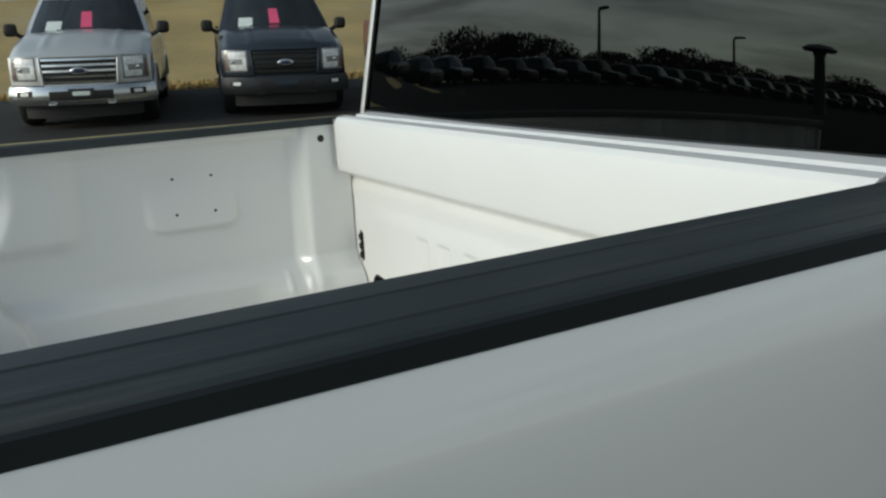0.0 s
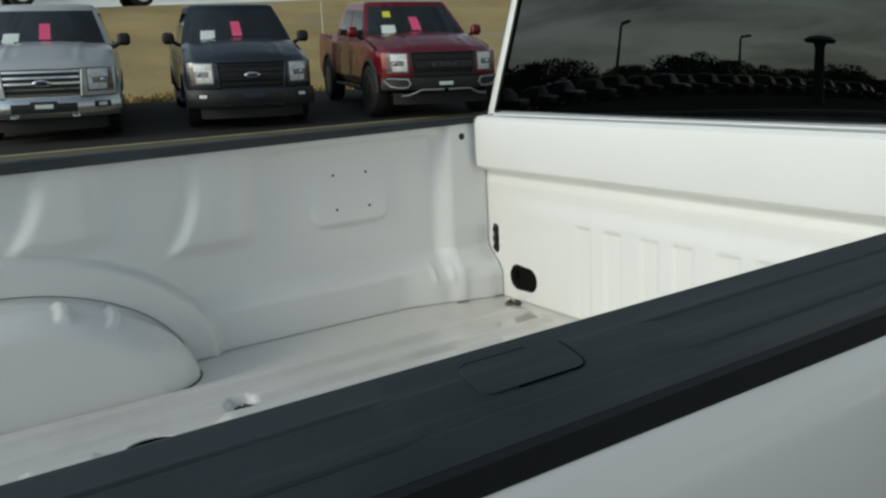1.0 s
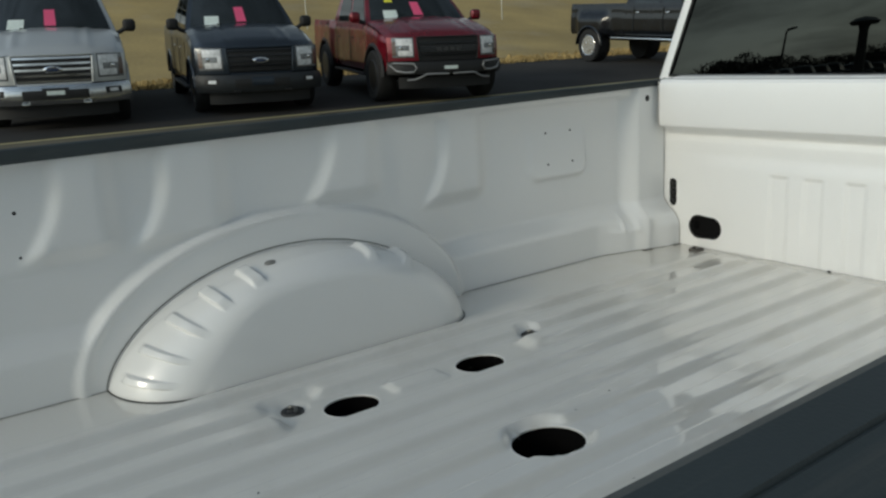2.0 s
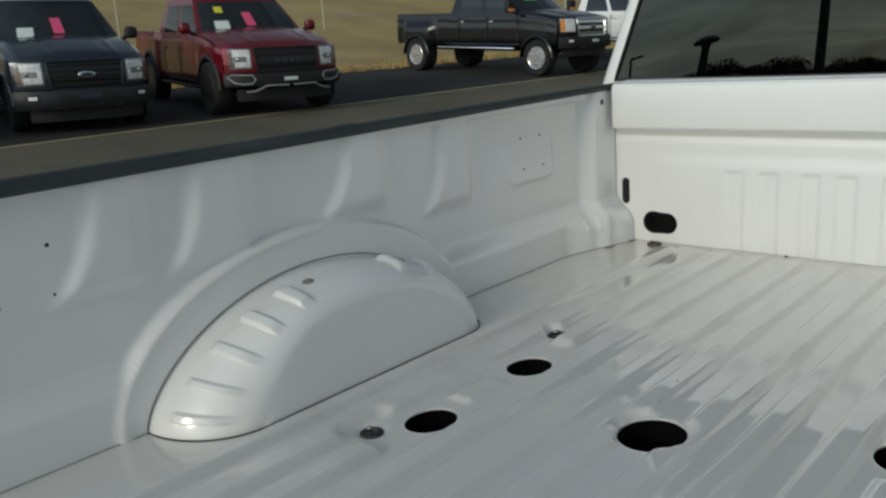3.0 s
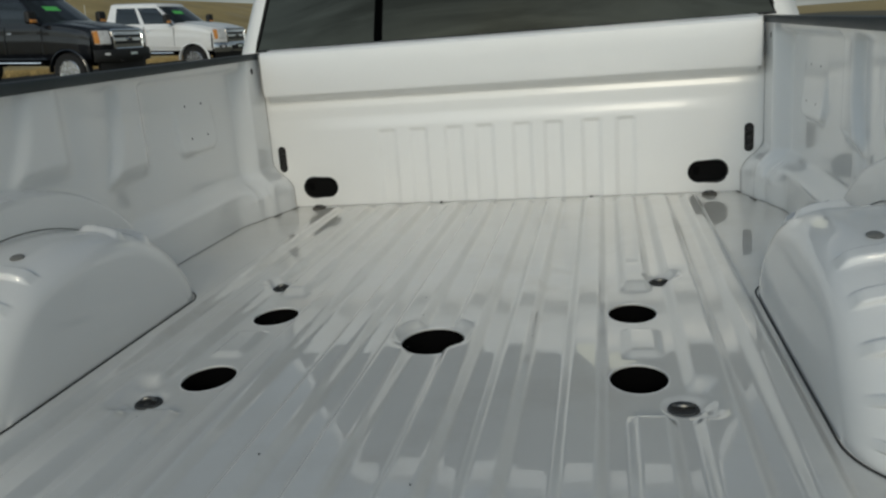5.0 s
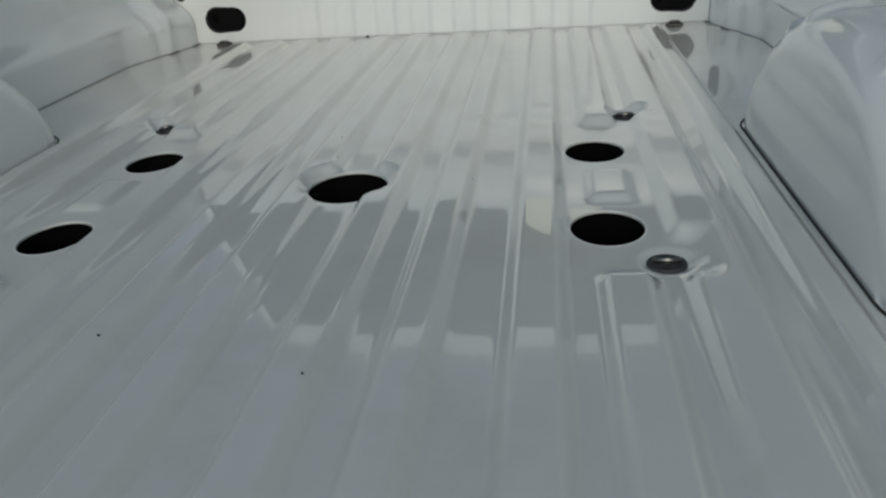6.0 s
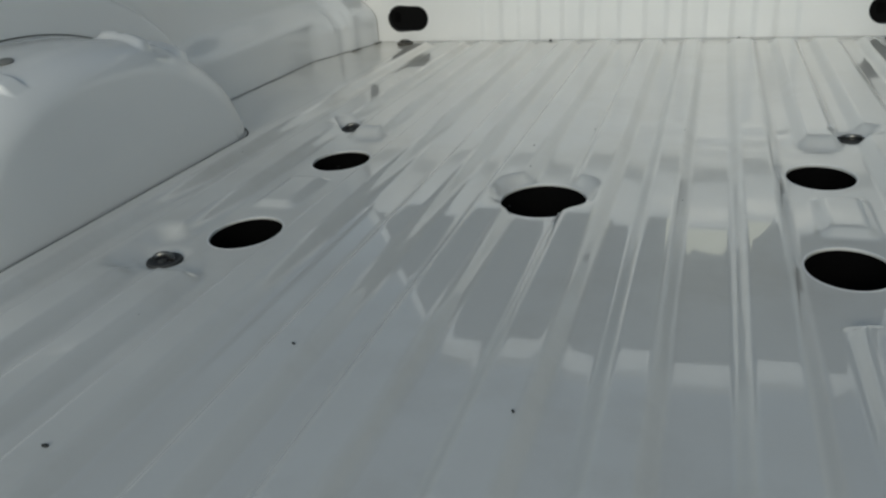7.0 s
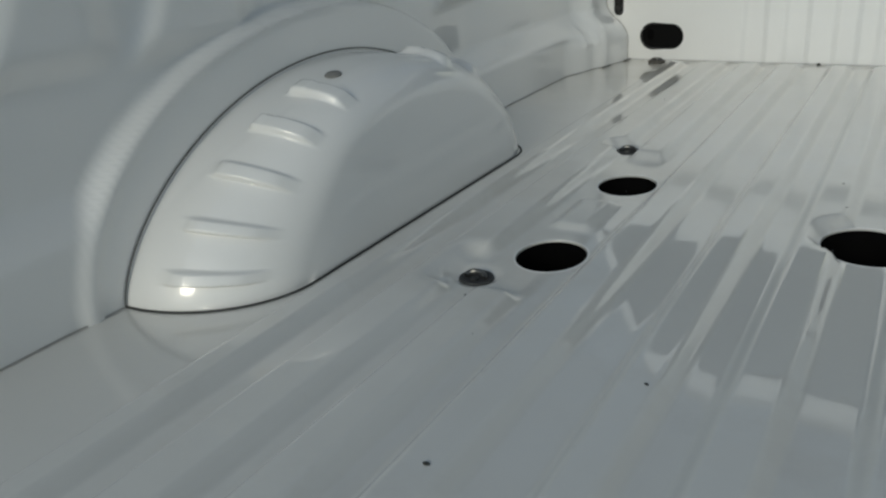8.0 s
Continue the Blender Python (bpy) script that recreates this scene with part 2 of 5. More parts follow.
LEAF = mat("dull_winter_foliage", (0.030, 0.028, 0.018), 0.9, vary=0.35, size=2, fine=20)
POST = mat("pale_weathered_steel", (0.52, 0.50, 0.42), 0.7, vary=0.1, size=6)
POLE = mat("galvanised_pole", (0.20, 0.20, 0.20), 0.5, metal=0.5, vary=0.12, size=4)


# ---- mesh helpers ----
def link(name, me, material, parent=None, label="", smooth=True, angle=38):
    me.materials.clear()
    me.materials.append(material)
    if smooth:
        me.shade_smooth()
        me.set_sharp_from_angle(angle=radians(angle))
    ob = new(name, me)
    if parent:
        ob.parent = parent
        ob.matrix_parent_inverse = parent.matrix_basis.inverted()
    if label:
        ob["label"] = label
    return ob


def part(name, bm, material, parent=None, label="", smooth=True, angle=38):
    """Links a bmesh as one mesh object under a thing or a part."""
    me = bpy.data.meshes.new(name)
    bm.normal_update()
    bm.to_mesh(me)
    bm.free()
    return link(name, me, material, parent, label, smooth, angle)


def box(bm, x0, x1, y0, y1, z0, z1, bevel=0.0, seg=2, m=None):
    r = bmesh.ops.create_cube(bm, size=1.0)
    vs = r["verts"]
    for v in vs:
        v.co = Vector(((x0 + x1) / 2 + v.co.x * (x1 - x0), (y0 + y1) / 2 + v.co.y * (y1 - y0), (z0 + z1) / 2 + v.co.z * (z1 - z0)))
    if bevel:
        es = list({e for v in vs for e in v.link_edges})
        g = bmesh.ops.bevel(bm, geom=es, offset=bevel, segments=seg, affect="EDGES", profile=0.5)
        vs = list({v for f in g["faces"] for v in f.verts} | {v for v in vs if v.is_valid})
    if m is not None:
        bmesh.ops.transform(bm, matrix=m, verts=vs)
    return vs


def boxed(x0, x1, y0, y1, z0, z1, bevel=0.0, seg=2, m=None):
    bm = bmesh.new()
    box(bm, x0, x1, y0, y1, z0, z1, bevel, seg, m)
    return bm


def sheet(fn, us, vs, keep=None, flip=False):
    """A grid of fn(u, v) -> point; keep(u, v) leaves cells out."""
    bm = bmesh.new()
    grid = [[bm.verts.new(fn(u, v)) for v in vs] for u in us]
    for i in range(len(us) - 1):
        for j in range(len(vs) - 1):
            if keep and not keep((us[i] + us[i + 1]) / 2, (vs[j] + vs[j + 1]) / 2):
                continue
            q = [grid[i][j], grid[i + 1][j], grid[i + 1][j + 1], grid[i][j + 1]]
            bm.faces.new(q[::-1] if flip else q)
    return bm


def prism(profile, axis, a, b, cap=True):
    """A closed outline swept straight along an axis: x (outline in y, z), y (outline in x, z) or z (outline in x, y)."""
    bm = bmesh.new()
    put = {"x": lambda p, t: (t, p[0], p[1]), "y": lambda p, t: (p[0], t, p[1]), "z": lambda p, t: (p[0], p[1], t)}[axis]
    A, B = [bm.verts.new(put(p, a)) for p in profile], [bm.verts.new(put(p, b)) for p in profile]
    n = len(profile)
    for i in range(n):
        bm.faces.new((A[i], A[(i + 1) % n], B[(i + 1) % n], B[i]))
    if cap:
        bm.faces.new(A[::-1])
        bm.faces.new(B)
    bmesh.ops.recalc_face_normals(bm, faces=bm.faces)
    return bm


def tube(points, radius, seg=8, closed=False):
    """A round bar along points."""
    bm = bmesh.new()
    pts = [Vector(p) for p in points]
    n, rings = len(pts), []
    for i, p in enumerate(pts):
        if closed:
            d = pts[(i + 1) % n] - pts[i - 1]
        else:
            d = pts[min(i + 1, n - 1)] - pts[max(i - 1, 0)]
        d.normalize()
        up = Vector((0, 0, 1)) if abs(d.z) < 0.9 else Vector((1, 0, 0))
        s = d.cross(up).normalized()
        u = s.cross(d)
        rings.append([bm.verts.new(p + (s * math.cos(2 * math.pi * k / seg) + u * math.sin(2 * math.pi * k / seg)) * radius) for k in range(seg)])
    for i in range(n if closed else n - 1):
        r0, r1 = rings[i], rings[(i + 1) % n]
        for k in range(seg):
            bm.faces.new((r0[k], r0[(k + 1) % seg], r1[(k + 1) % seg], r1[k]))
    if not closed:
        bm.faces.new(rings[0][::-1])
        bm.faces.new(rings[-1])
    bmesh.ops.recalc_face_normals(bm, faces=bm.faces)
    return bm


def lathe(profile, seg=32, axis="y"):
    """A profile of (radius, along) turned round an axis."""
    bm = bmesh.new()
    rings = []
    for r, h in profile:
        ring = []
        for k in range(seg):
            c, s = math.cos(2 * math.pi * k / seg) * r, math.sin(2 * math.pi * k / seg) * r
            ring.append(bm.verts.new({"y": (c, h, s), "z": (c, s, h), "x": (h, c, s)}[axis]))
        rings.append(ring)
    for a, b in zip(rings, rings[1:]):
        for k in range(seg):
            bm.faces.new((a[k], a[(k + 1) % seg], b[(k + 1) % seg], b[k]))
    for ring in (rings[0], rings[-1]):
        if (ring[0].co - ring[seg // 2].co).length > 0.02:
            bm.faces.new(ring)
    bmesh.ops.remove_doubles(bm, verts=bm.verts, dist=1e-5)
    bmesh.ops.recalc_face_normals(bm, faces=bm.faces)
    return bm


def moved(bm, m):
    bmesh.ops.transform(bm, matrix=m, verts=bm.verts)
    return bm


def step(v, a, b):
    t = min(1.0, max(0.0, (v - a) / (b - a)))
    return t * t * (3 - 2 * t)


def pill(w, h, seg=10):
    """The outline of a rounded slot, w wide and h high."""
    r = min(w, h) / 2
    out = []
    for cx, cy, a0 in ((w / 2 - r, h / 2 - r, 0), (-w / 2 + r, h / 2 - r, 90), (-w / 2 + r, -h / 2 + r, 180), (w / 2 - r, -h / 2 + r, 270)):
        out += [(cx + r * math.cos(radians(a0 + 90 * k / seg)), cy + r * math.sin(radians(a0 + 90 * k / seg))) for k in range(seg + 1)]
    return out


def rounded(w, h, r, seg=5):
    out = []
    for cx, cy, a0 in ((w / 2 - r, h / 2 - r, 0), (-w / 2 + r, h / 2 - r, 90), (-w / 2 + r, -h / 2 + r, 180), (w / 2 - r, -h / 2 + r, 270)):
        out += [(cx + r * math.cos(radians(a0 + 90 * k / seg)), cy + r * math.sin(radians(a0 + 90 * k / seg))) for k in range(seg + 1)]
    return out


def carved(me, cutters):
    """The mesh with the cutters' shapes taken out of it."""
    ob = new("carving", me)
    tools = []
    for bm in cutters:
        cm = bpy.data.meshes.new("cutter")
        bm.to_mesh(cm)
        bm.free()
        c = new("cutter", cm)
        tools.append(c)
        md = ob.modifiers.new("cut", "BOOLEAN")
        md.operation, md.object, md.solver = "DIFFERENCE", c, "EXACT"
    bpy.context.view_layer.update()
    out = bpy.data.meshes.new_from_object(ob.evaluated_get(bpy.context.evaluated_depsgraph_get()))
    for o in (ob, *tools):
        bpy.data.objects.remove(o)
    return out


# ---- ground ----
TILT_DEG = 3.42                          # the lot climbs away beyond the truck's own bay
SLOPE = math.tan(radians(TILT_DEG))


def ground_z(x):
    if x > -1.6:
        return 0.0
    if x > -21.4:
        return (-1.6 - x) * SLOPE
    z21 = 19.8 * SLOPE
    if x > -40.5:
        return z21 + ((-21.4 - x) / 19.1) ** 1.15 * (4.66 - z21)
    return 4.66 + min(1.0, (-40.5 - x) / 300) * 2.0


def bank_z(x, y):
    """The grass bank also climbs along its length."""
    z = ground_z(x) + 0.027 * max(0.0, min(60.0, y + 2.0)) * step(x, -21.4, -40.5) if x < -21.4 else ground_z(x)
    # behind the truck the lot is flattened to fit the camera's view of the window reflection
    return z + (0.035 * max(0.0, min(80.0, -1.6 - x)) - z) * step(-y, 5.0, 16.0)


gx = [400, 200, 90, 40, 15, 5, 0, -1.6, -5, -9, -12.5, -16, -19.65, -21.4] + [-22.4 - 1.065 * i for i in range(18)] + [-50, -80, -160, -400]
gy = [-400, -200, -100, -60, -40, -25, -16, -13.5, -11, -8.5, -6.5, -5, 0, 8, 15, 25, 40, 60, 100, 200, 400]
ground = part("ground", sheet(lambda x, y: (x, y, bank_z(x, y) - 0.03), gx, gy, flip=True), GRASS)
tagged(ground, "dry tan winter grass bank rising behind the lot", "grass", kind="structure")
LOT_Y = [-6.5, -5, 0, 20, 60, 120]
lot_x = [30, 15, 6, 2, 0, -1.6, -4, -7, -12.5]
asphalt = part("road", sheet(lambda x, y: (x, y, bank_z(x, y)), lot_x, LOT_Y, flip=True), ASPHALT)
tagged(asphalt, "worn grey asphalt lane of the car lot", "road", kind="structure")
lot = part("parking_lot", sheet(lambda x, y: (x, y, bank_z(x, y)), [-12.5, -15, -17.5, -19.65], LOT_Y, flip=True), NEW_ASPHALT)
tagged(lot, "dark fresh asphalt strip under the parked trucks", "parking", kind="structure")
rear_lot = part("parking_lot", sheet(lambda x, y: (x, y, bank_z(x, y)), [30, 15, 6, 2, 0, -1.6, -4, -7, -12.5, -15, -17.5, -19.65, -21.4, -24, -32, -40], [-120, -60, -25, -16, -13.5, -11, -8.5, -6.5], flip=True), DARK_ASPHALT)
tagged(rear_lot, "asphalt of the wide lot behind the truck, darkened for the reflection", "parking", kind="structure")
LINE_A, LINE_B = Vector((-12.74, -44.6)), Vector((-11.95, 67.4))


def line_pt(u, v):
    p = LINE_A.lerp(LINE_B, v)
    return (p.x + u, p.y, bank_z(p.x + u, p.y) + 0.005)


stripe = part("yellow_line", sheet(line_pt, [-0.075, 0.075], [i / 40 for i in range(8, 41)], flip=True), LINE)
tagged(stripe, "faded yellow paint line along the asphalt lane", "road marking", kind="structure")


# ---- the pickup truck whose bed is filmed ----
BF = 0.95                      # height of the bed floor
BED_END, WALL = -2.49, 0.862
truck = tagged(new("pickup_truck"), "white heavy-duty pickup truck with an empty open cargo bed", "pickup truck")

RIDGES = [(0.036, 0.091), (0.145, 0.193), (0.268, 0.325), (0.372, 0.427), (0.468, 0.531), (0.582, 0.624)]
PUCKS = [(-0.387, -1.191), (-0.387, -1.526), (0.387, -1.193), (0.387, -1.520)]
TIES = [(-0.455, -0.976), (-0.453, -1.627), (0.455, -0.978), (0.450, -1.625)]


def floor_z(x, y):
    ax, h = abs(x), 0.0
    for a, b in RIDGES:
        if a - 0.016 < ax < b + 0.016:
            s = step(ax, a - 0.013, a + 0.010) * (1 - step(ax, b - 0.010, b + 0.013))
            e = step(y, BED_END + 0.03, BED_END + 0.06) * (1 - step(y, -0.09, -0.05))
            if a == 0.372:
                e *= 1 - step(y, -1.69, -1.665) * (1 - step(y, -1.06, -1.02))
                e = max(e, 0.5 * step(y, -1.43, -1.415) * (1 - step(y, -1.30, -1.285)))
            if a == 0.468:
                e *= 1 - 0.9 * step(y, -1.70, -1.66) * (1 - step(y, -1.58, -1.54)) * (1 - step(ax, 0.487, 0.507))
            h = max(h, 0.0165 * s * e)
    d = math.hypot(x, (y + 1.343) / 1.1)
    h *= step(d, 0.0665, 0.079)
    for px, py in PUCKS:
        h *= step(math.hypot(x - px, (y - py) / 1.15), 0.050, 0.062)
    for px, py in TIES:
        d = math.hypot(x - px, y - py)
        h = h * step(d, 0.030, 0.040) - 0.005 * (1 - step(d, 0.024, 0.036))
    return BF + h


# closer lines over the flanks of the ribs, so that their edges stay crisp
half_x = {0.0, WALL, 0.660, 0.700, 0.740, 0.780, 0.820}
for a, b in RIDGES:
    half_x |= {round(v, 5) for e in (a, b) for v in np.linspace(e - 0.0135, e + 0.0135, 12)} | {round(v, 5) for v in np.linspace(a + 0.014, b - 0.014, 4)}
for (a, b), (c, d) in zip([(-0.036, -0.036)] + RIDGES, RIDGES + [(0.66, 0.66)]):
    half_x |= {round(v, 5) for v in np.linspace(b + 0.0137, c - 0.0137, 7) if v > 0}
half_x = sorted(half_x)
half_x = [v for k, v in enumerate(half_x) if k == 0 or v - half_x[k - 1] > 0.0008]
xs = np.array([-v for v in half_x[:0:-1]] + half_x)
ys = np.concatenate([np.linspace(BED_END, -1.75, 50), np.linspace(-1.742, -0.90, 110), np.linspace(-0.885, 0.0, 50)])
nx, ny = len(xs), len(ys)
verts = [(x, y, floor_z(x, y)) for x in xs for y in ys]
faces = [(i * ny + j, (i + 1) * ny + j, (i + 1) * ny + j + 1, i * ny + j + 1) for i in range(nx - 1) for j in range(ny - 1)]
rim = [j for j in range(ny)] + [i * ny + ny - 1 for i in range(1, nx)] + [(nx - 1) * ny + j for j in range(ny - 2, -1, -1)] + [i * ny for i in range(nx - 2, 0, -1)]
base = len(verts)
verts += [(verts[k][0], verts[k][1], BF - 0.018) for k in rim]
for k in range(len(rim)):
    k2 = (k + 1) % len(rim)
    faces.append((rim[k], rim[k2], base + k2, base + k))
faces.append(tuple(base + k for k in range(len(rim)))[::1])
fm = bpy.data.meshes.new("bed_floor")
fm.from_pydata(verts, [], faces)
fm.validate()
bmf = bmesh.new()
bmf.from_mesh(fm)
bmesh.ops.recalc_face_normals(bmf, faces=bmf.faces)
bmf.to_mesh(fm)
bmf.free()


def ellipse(cx, cy, rx, ry, seg=40):
    return [(cx + rx * math.cos(2 * math.pi * k / seg), cy + ry * math.sin(2 * math.pi * k / seg)) for k in range(seg)]


HOLES = [(x, y, 0.0485, 0.059) for x, y in PUCKS] + [(0.0, -1.343, 0.062, 0.071)]
fm = carved(fm, [prism(ellipse(*h), "z", BF - 0.2, BF + 0.2) for h in HOLES])
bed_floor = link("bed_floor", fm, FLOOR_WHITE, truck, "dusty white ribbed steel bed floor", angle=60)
for k, (cx, cy, rx, ry) in enumerate(HOLES):
    lip = tube([(x, y, BF - 0.001) for x, y in ellipse(cx, cy, rx + 0.0015, ry + 0.0015)], 0.0016, 8, True)
    part("hole_rim", lip, WHITE, truck, "rolled steel lip of a hitch hole")
    # added black liner, so that the hole's shade is painted right up to the rim
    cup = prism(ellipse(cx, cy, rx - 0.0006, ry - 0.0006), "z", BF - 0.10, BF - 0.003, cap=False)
    part("hole_shade", cup, VOID, truck, "black liner added for the shade in a hitch hole")
# the notch that shows at the edge of the gooseneck hole
part("latch_tab", boxed(0.030, 0.060, -1.413, -1.391, BF - 0.006, BF + 0.001, 0.002), WHITE, truck)


def tie_down(x, y, z, facing=0, metal=DARK_STEEL, label="dark steel cargo tie-down cup"):
    m = pose(x, y, z, 0, 0, facing) @ Matrix.Diagonal((0.86, 0.86, 0.9, 1))
    bowl = lathe([(0.029, 0.0), (0.027, 0.0060), (0.023, 0.0066), (0.019, 0.0048), (0.0, 0.0042)], 24, "z")
    cup = part("tie_down", moved(bowl, m), metal, truck, label)
    loop = tube([Vector((0.016 * math.cos(a), 0.010 * math.sin(a) - 0.004, 0.0075 + 0.005 * math.sin(a))) for a in np.linspace(0, math.pi, 12)], 0.0042, 8)
    part("ring", moved(loop, m), STEEL, cup, "zinc-plated steel ring")
    part("bolt_head", moved(lathe([(0.0, 0.004), (0.007, 0.003), (0.008, -0.006)], 6, "z"), m @ pose(0, -0.006, 0.004)), STEEL, cup)


for x, y in TIES:
    tie_down(x, y, BF - 0.007, 0 if x < 0 else 180)
for x in (-0.672, 0.672):
    tie_down(x, -0.045, BF + 0.002, 180, DUSTY_STEEL, "dusty grey cargo tie-down cup at the bulkhead")
# small pressed marks beside the tie-downs
for x, y in TIES:
    s = -1 if x < 0 else 1
    if y < -1.3:
        part("pressed_slot", moved(lathe([(0.0, 0.0052), (0.009, 0.0044), (0.013, 0.0)], 14, "z"), pose(x + s * 0.075, y - 0.005, BF) @ Matrix.Diagonal((0.75, 1.5, 1, 1))), FLOOR_WHITE, truck)
        part("pressed_slot", moved(lathe([(0.0, 0.0060), (0.009, 0.0050), (0.013, 0.0)], 14, "z"), pose(x - s * 0.055, y - 0.060, BF, 0, 0, -s * 60) @ Matrix.Diagonal((0.7, 3.2, 1, 1))), FLOOR_WHITE, truck)

seam_y = tube([(x, -0.0125, BF + 0.004) for x in np.linspace(-0.76, 0.76, 60)], 0.0009, 6)
part("front_seam", seam_y, PAINT_SEAM, truck, "grey sealer line under the bulkhead")
for x, w in ((-0.231, 0.006), (0.29, 0.007)):
    part("sealer_bead", moved(lathe([(0.0, 0.006), (w * 0.6, 0.004), (w, 0.0)], 10, "z"), pose(x, -0.014, BF + 0.001) @ Matrix.Diagonal((1, 0.5, 1, 1))), SEAM, truck)
rng = random.Random(11)
grit = bmesh.new()
for gx_, gy_, gr in [(-0.291, -2.030, 0.0028), (-0.43, -1.70, 0.002), (-0.16, -1.83, 0.002), (0.08, -1.9, 0.0018)] + [(rng.uniform(-0.6, 0.6), rng.uniform(-2.3, -0.2), rng.uniform(0.0008, 0.0016)) for _ in range(12)]:
    g = bmesh.ops.create_icosphere(grit, subdivisions=1, radius=gr)
    bmesh.ops.transform(grit, matrix=pose(gx_, gy_, floor_z(gx_, gy_) + gr * 0.4, 0, 0, rng.uniform(0, 180)) @ Matrix.Diagonal((1.5, 0.8, 0.6, 1)), verts=g["verts"])
tagged(part("grit", grit, SEAM, None, "", False), "dark grit specks scattered on the bed floor", "grit", kind="stuff")

# under the bed: frame, and an added dark sheet so that the holes look into shade
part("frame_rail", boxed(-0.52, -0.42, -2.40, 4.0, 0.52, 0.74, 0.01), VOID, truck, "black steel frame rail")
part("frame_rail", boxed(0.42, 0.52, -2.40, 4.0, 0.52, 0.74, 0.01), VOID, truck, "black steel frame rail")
part("underbody", boxed(-0.84, 0.84, -2.45, 0.0, 0.76, 0.82, 0.01), VOID, truck, "black sheet added to darken the hitch holes")

# ---- bulkhead at the front of the bed ----
RIBS = [0.065, 0.170, 0.297, 0.408]


def bulkhead_y(x, z):
    ax, d = abs(x), 0.0
    for c in RIBS:
        s = step(ax, c - 0.033, c - 0.024) * (1 - step(ax, c + 0.024, c + 0.033))
        s *= 1 - step(z, 1.206, 1.220)
        d -= 0.0065 * s
    led = (1 - step(z, 1.222, 1.272)) * (1 - step(ax, 0.56, 0.80))
    d += 0.007 * led
    d += 0.002 * step(z, 1.262, 1.300) - 0.005 * step(z, 1.300, 1.328)
    d += 0.045 * step(z, 1.324, 1.358) * (1 - step(ax, 0.820, 0.828))
    return -d


nxb, nzb = 250, 100
bx, bz = np.linspace(-0.852, 0.852, nxb), np.concatenate([np.linspace(0.93, 1.20, 42), np.linspace(1.203, 1.385, 58)])
bv = [(x, bulkhead_y(x, z), z) for x in bx for z in bz]
bf = [(i * nzb + j, (i + 1) * nzb + j, (i + 1) * nzb + j + 1, i * nzb + j + 1) for i in range(nxb - 1) for j in range(nzb - 1)]
rim = list(range(nzb)) + [i * nzb + nzb - 1 for i in range(1, nxb)] + [(nxb - 1) * nzb + j for j in range(nzb - 2, -1, -1)] + [i * nzb for i in range(nxb - 2, 0, -1)]
base = len(bv)
bv += [(bv[k][0], 0.022, bv[k][2]) for k in rim]
for k in range(len(rim)):
    k2 = (k + 1) % len(rim)
    bf.append((rim[k], rim[k2], base + k2, base + k))
bf.append(tuple(base + k for k in range(len(rim))))
bmesh_data = bpy.data.meshes.new("bulkhead")
bmesh_data.from_pydata(bv, [], bf)
bmf = bmesh.new()
bmf.from_mesh(bmesh_data)
bmesh.ops.recalc_face_normals(bmf, faces=bmf.faces)
bmf.to_mesh(bmesh_data)
bmf.free()
SLOTS = [(-0.670, 1.021), (0.670, 1.021)]
VENTS = [(-0.806, 1.127), (0.800, 1.127)]
cut = [moved(prism(pill(0.128, 0.074), "y", -0.1, 0.1), pose(x, 0, z)) for x, z in SLOTS]
cut += [moved(prism(pill(0.030, 0.094), "y", -0.1, 0.1), pose(x, 0, z)) for x, z in VENTS]
bulkhead = link("bulkhead", carved(bmesh_data, cut), BULK_WHITE, truck, "white pressed steel bulkhead with upright ribs", angle=60)
for x, z in SLOTS:
    ring = tube([(x + px, -0.001, z + pz) for px, pz in pill(0.128, 0.074, 8)], 0.0035, 6, True)
    part("slot_edge", ring, BLACK, truck, "black rubber slot edging")
    plug = part("slot_plug", moved(prism(pill(0.1275, 0.0735), "y", 0.001, 0.030), pose(x, 0, z)), PLUG, truck, "black rubber plug filling a bulkhead slot")
    part("plug_recess", moved(prism(pill(0.020, 0.030), "y", -0.0008, 0.004), pose(x - 0.036, 0, z + 0.004)), VOID, plug)
for x, z in VENTS:
    plug = part("plug_or_dent", moved(prism(pill(0.034, 0.098), "y", 0.004, 0.03), pose(x, 0, z)), BLACK, truck, "black rubber drain plug")
    for dz in (-0.028, 0.0, 0.028):
        part("knob", moved(lathe([(0.0, -0.008), (0.009, -0.006), (0.012, 0.006)], 12, "y"), pose(x, 0, z + dz)), BLACK, plug)
CAP = [(-0.046, 1.356), (-0.050, 1.368), (-0.051, 1.480), (-0.049, 1.496), (-0.040, 1.506), (-0.012, 1.509), (0.0, 1.500),
       (0.012, 1.499), (0.022, 1.510), (0.060, 1.514), (0.066, 1.500), (0.066, 1.356)]
part("bulkhead_cap", prism([(y, z) for y, z in CAP], "x", -0.826, 0.826), BULK_WHITE, truck, "white folded steel bulkhead cap", angle=30)
for s in (-1, 1):
    part("cap_seam", tube([(s * 0.8275, -0.044, 1.357), (s * 0.8275, -0.052, 1.372), (s * 0.8275, -0.052, 1.500), (s * 0.8275, -0.02, 1.512)], 0.0014, 6), PAINT_SEAM, truck)

# ---- inner side walls ----
WC, WA_REAR, WA_FRONT, WH = -1.42, 0.470, 0.445, 0.25     # wheelhouse arch: centre, half lengths, height


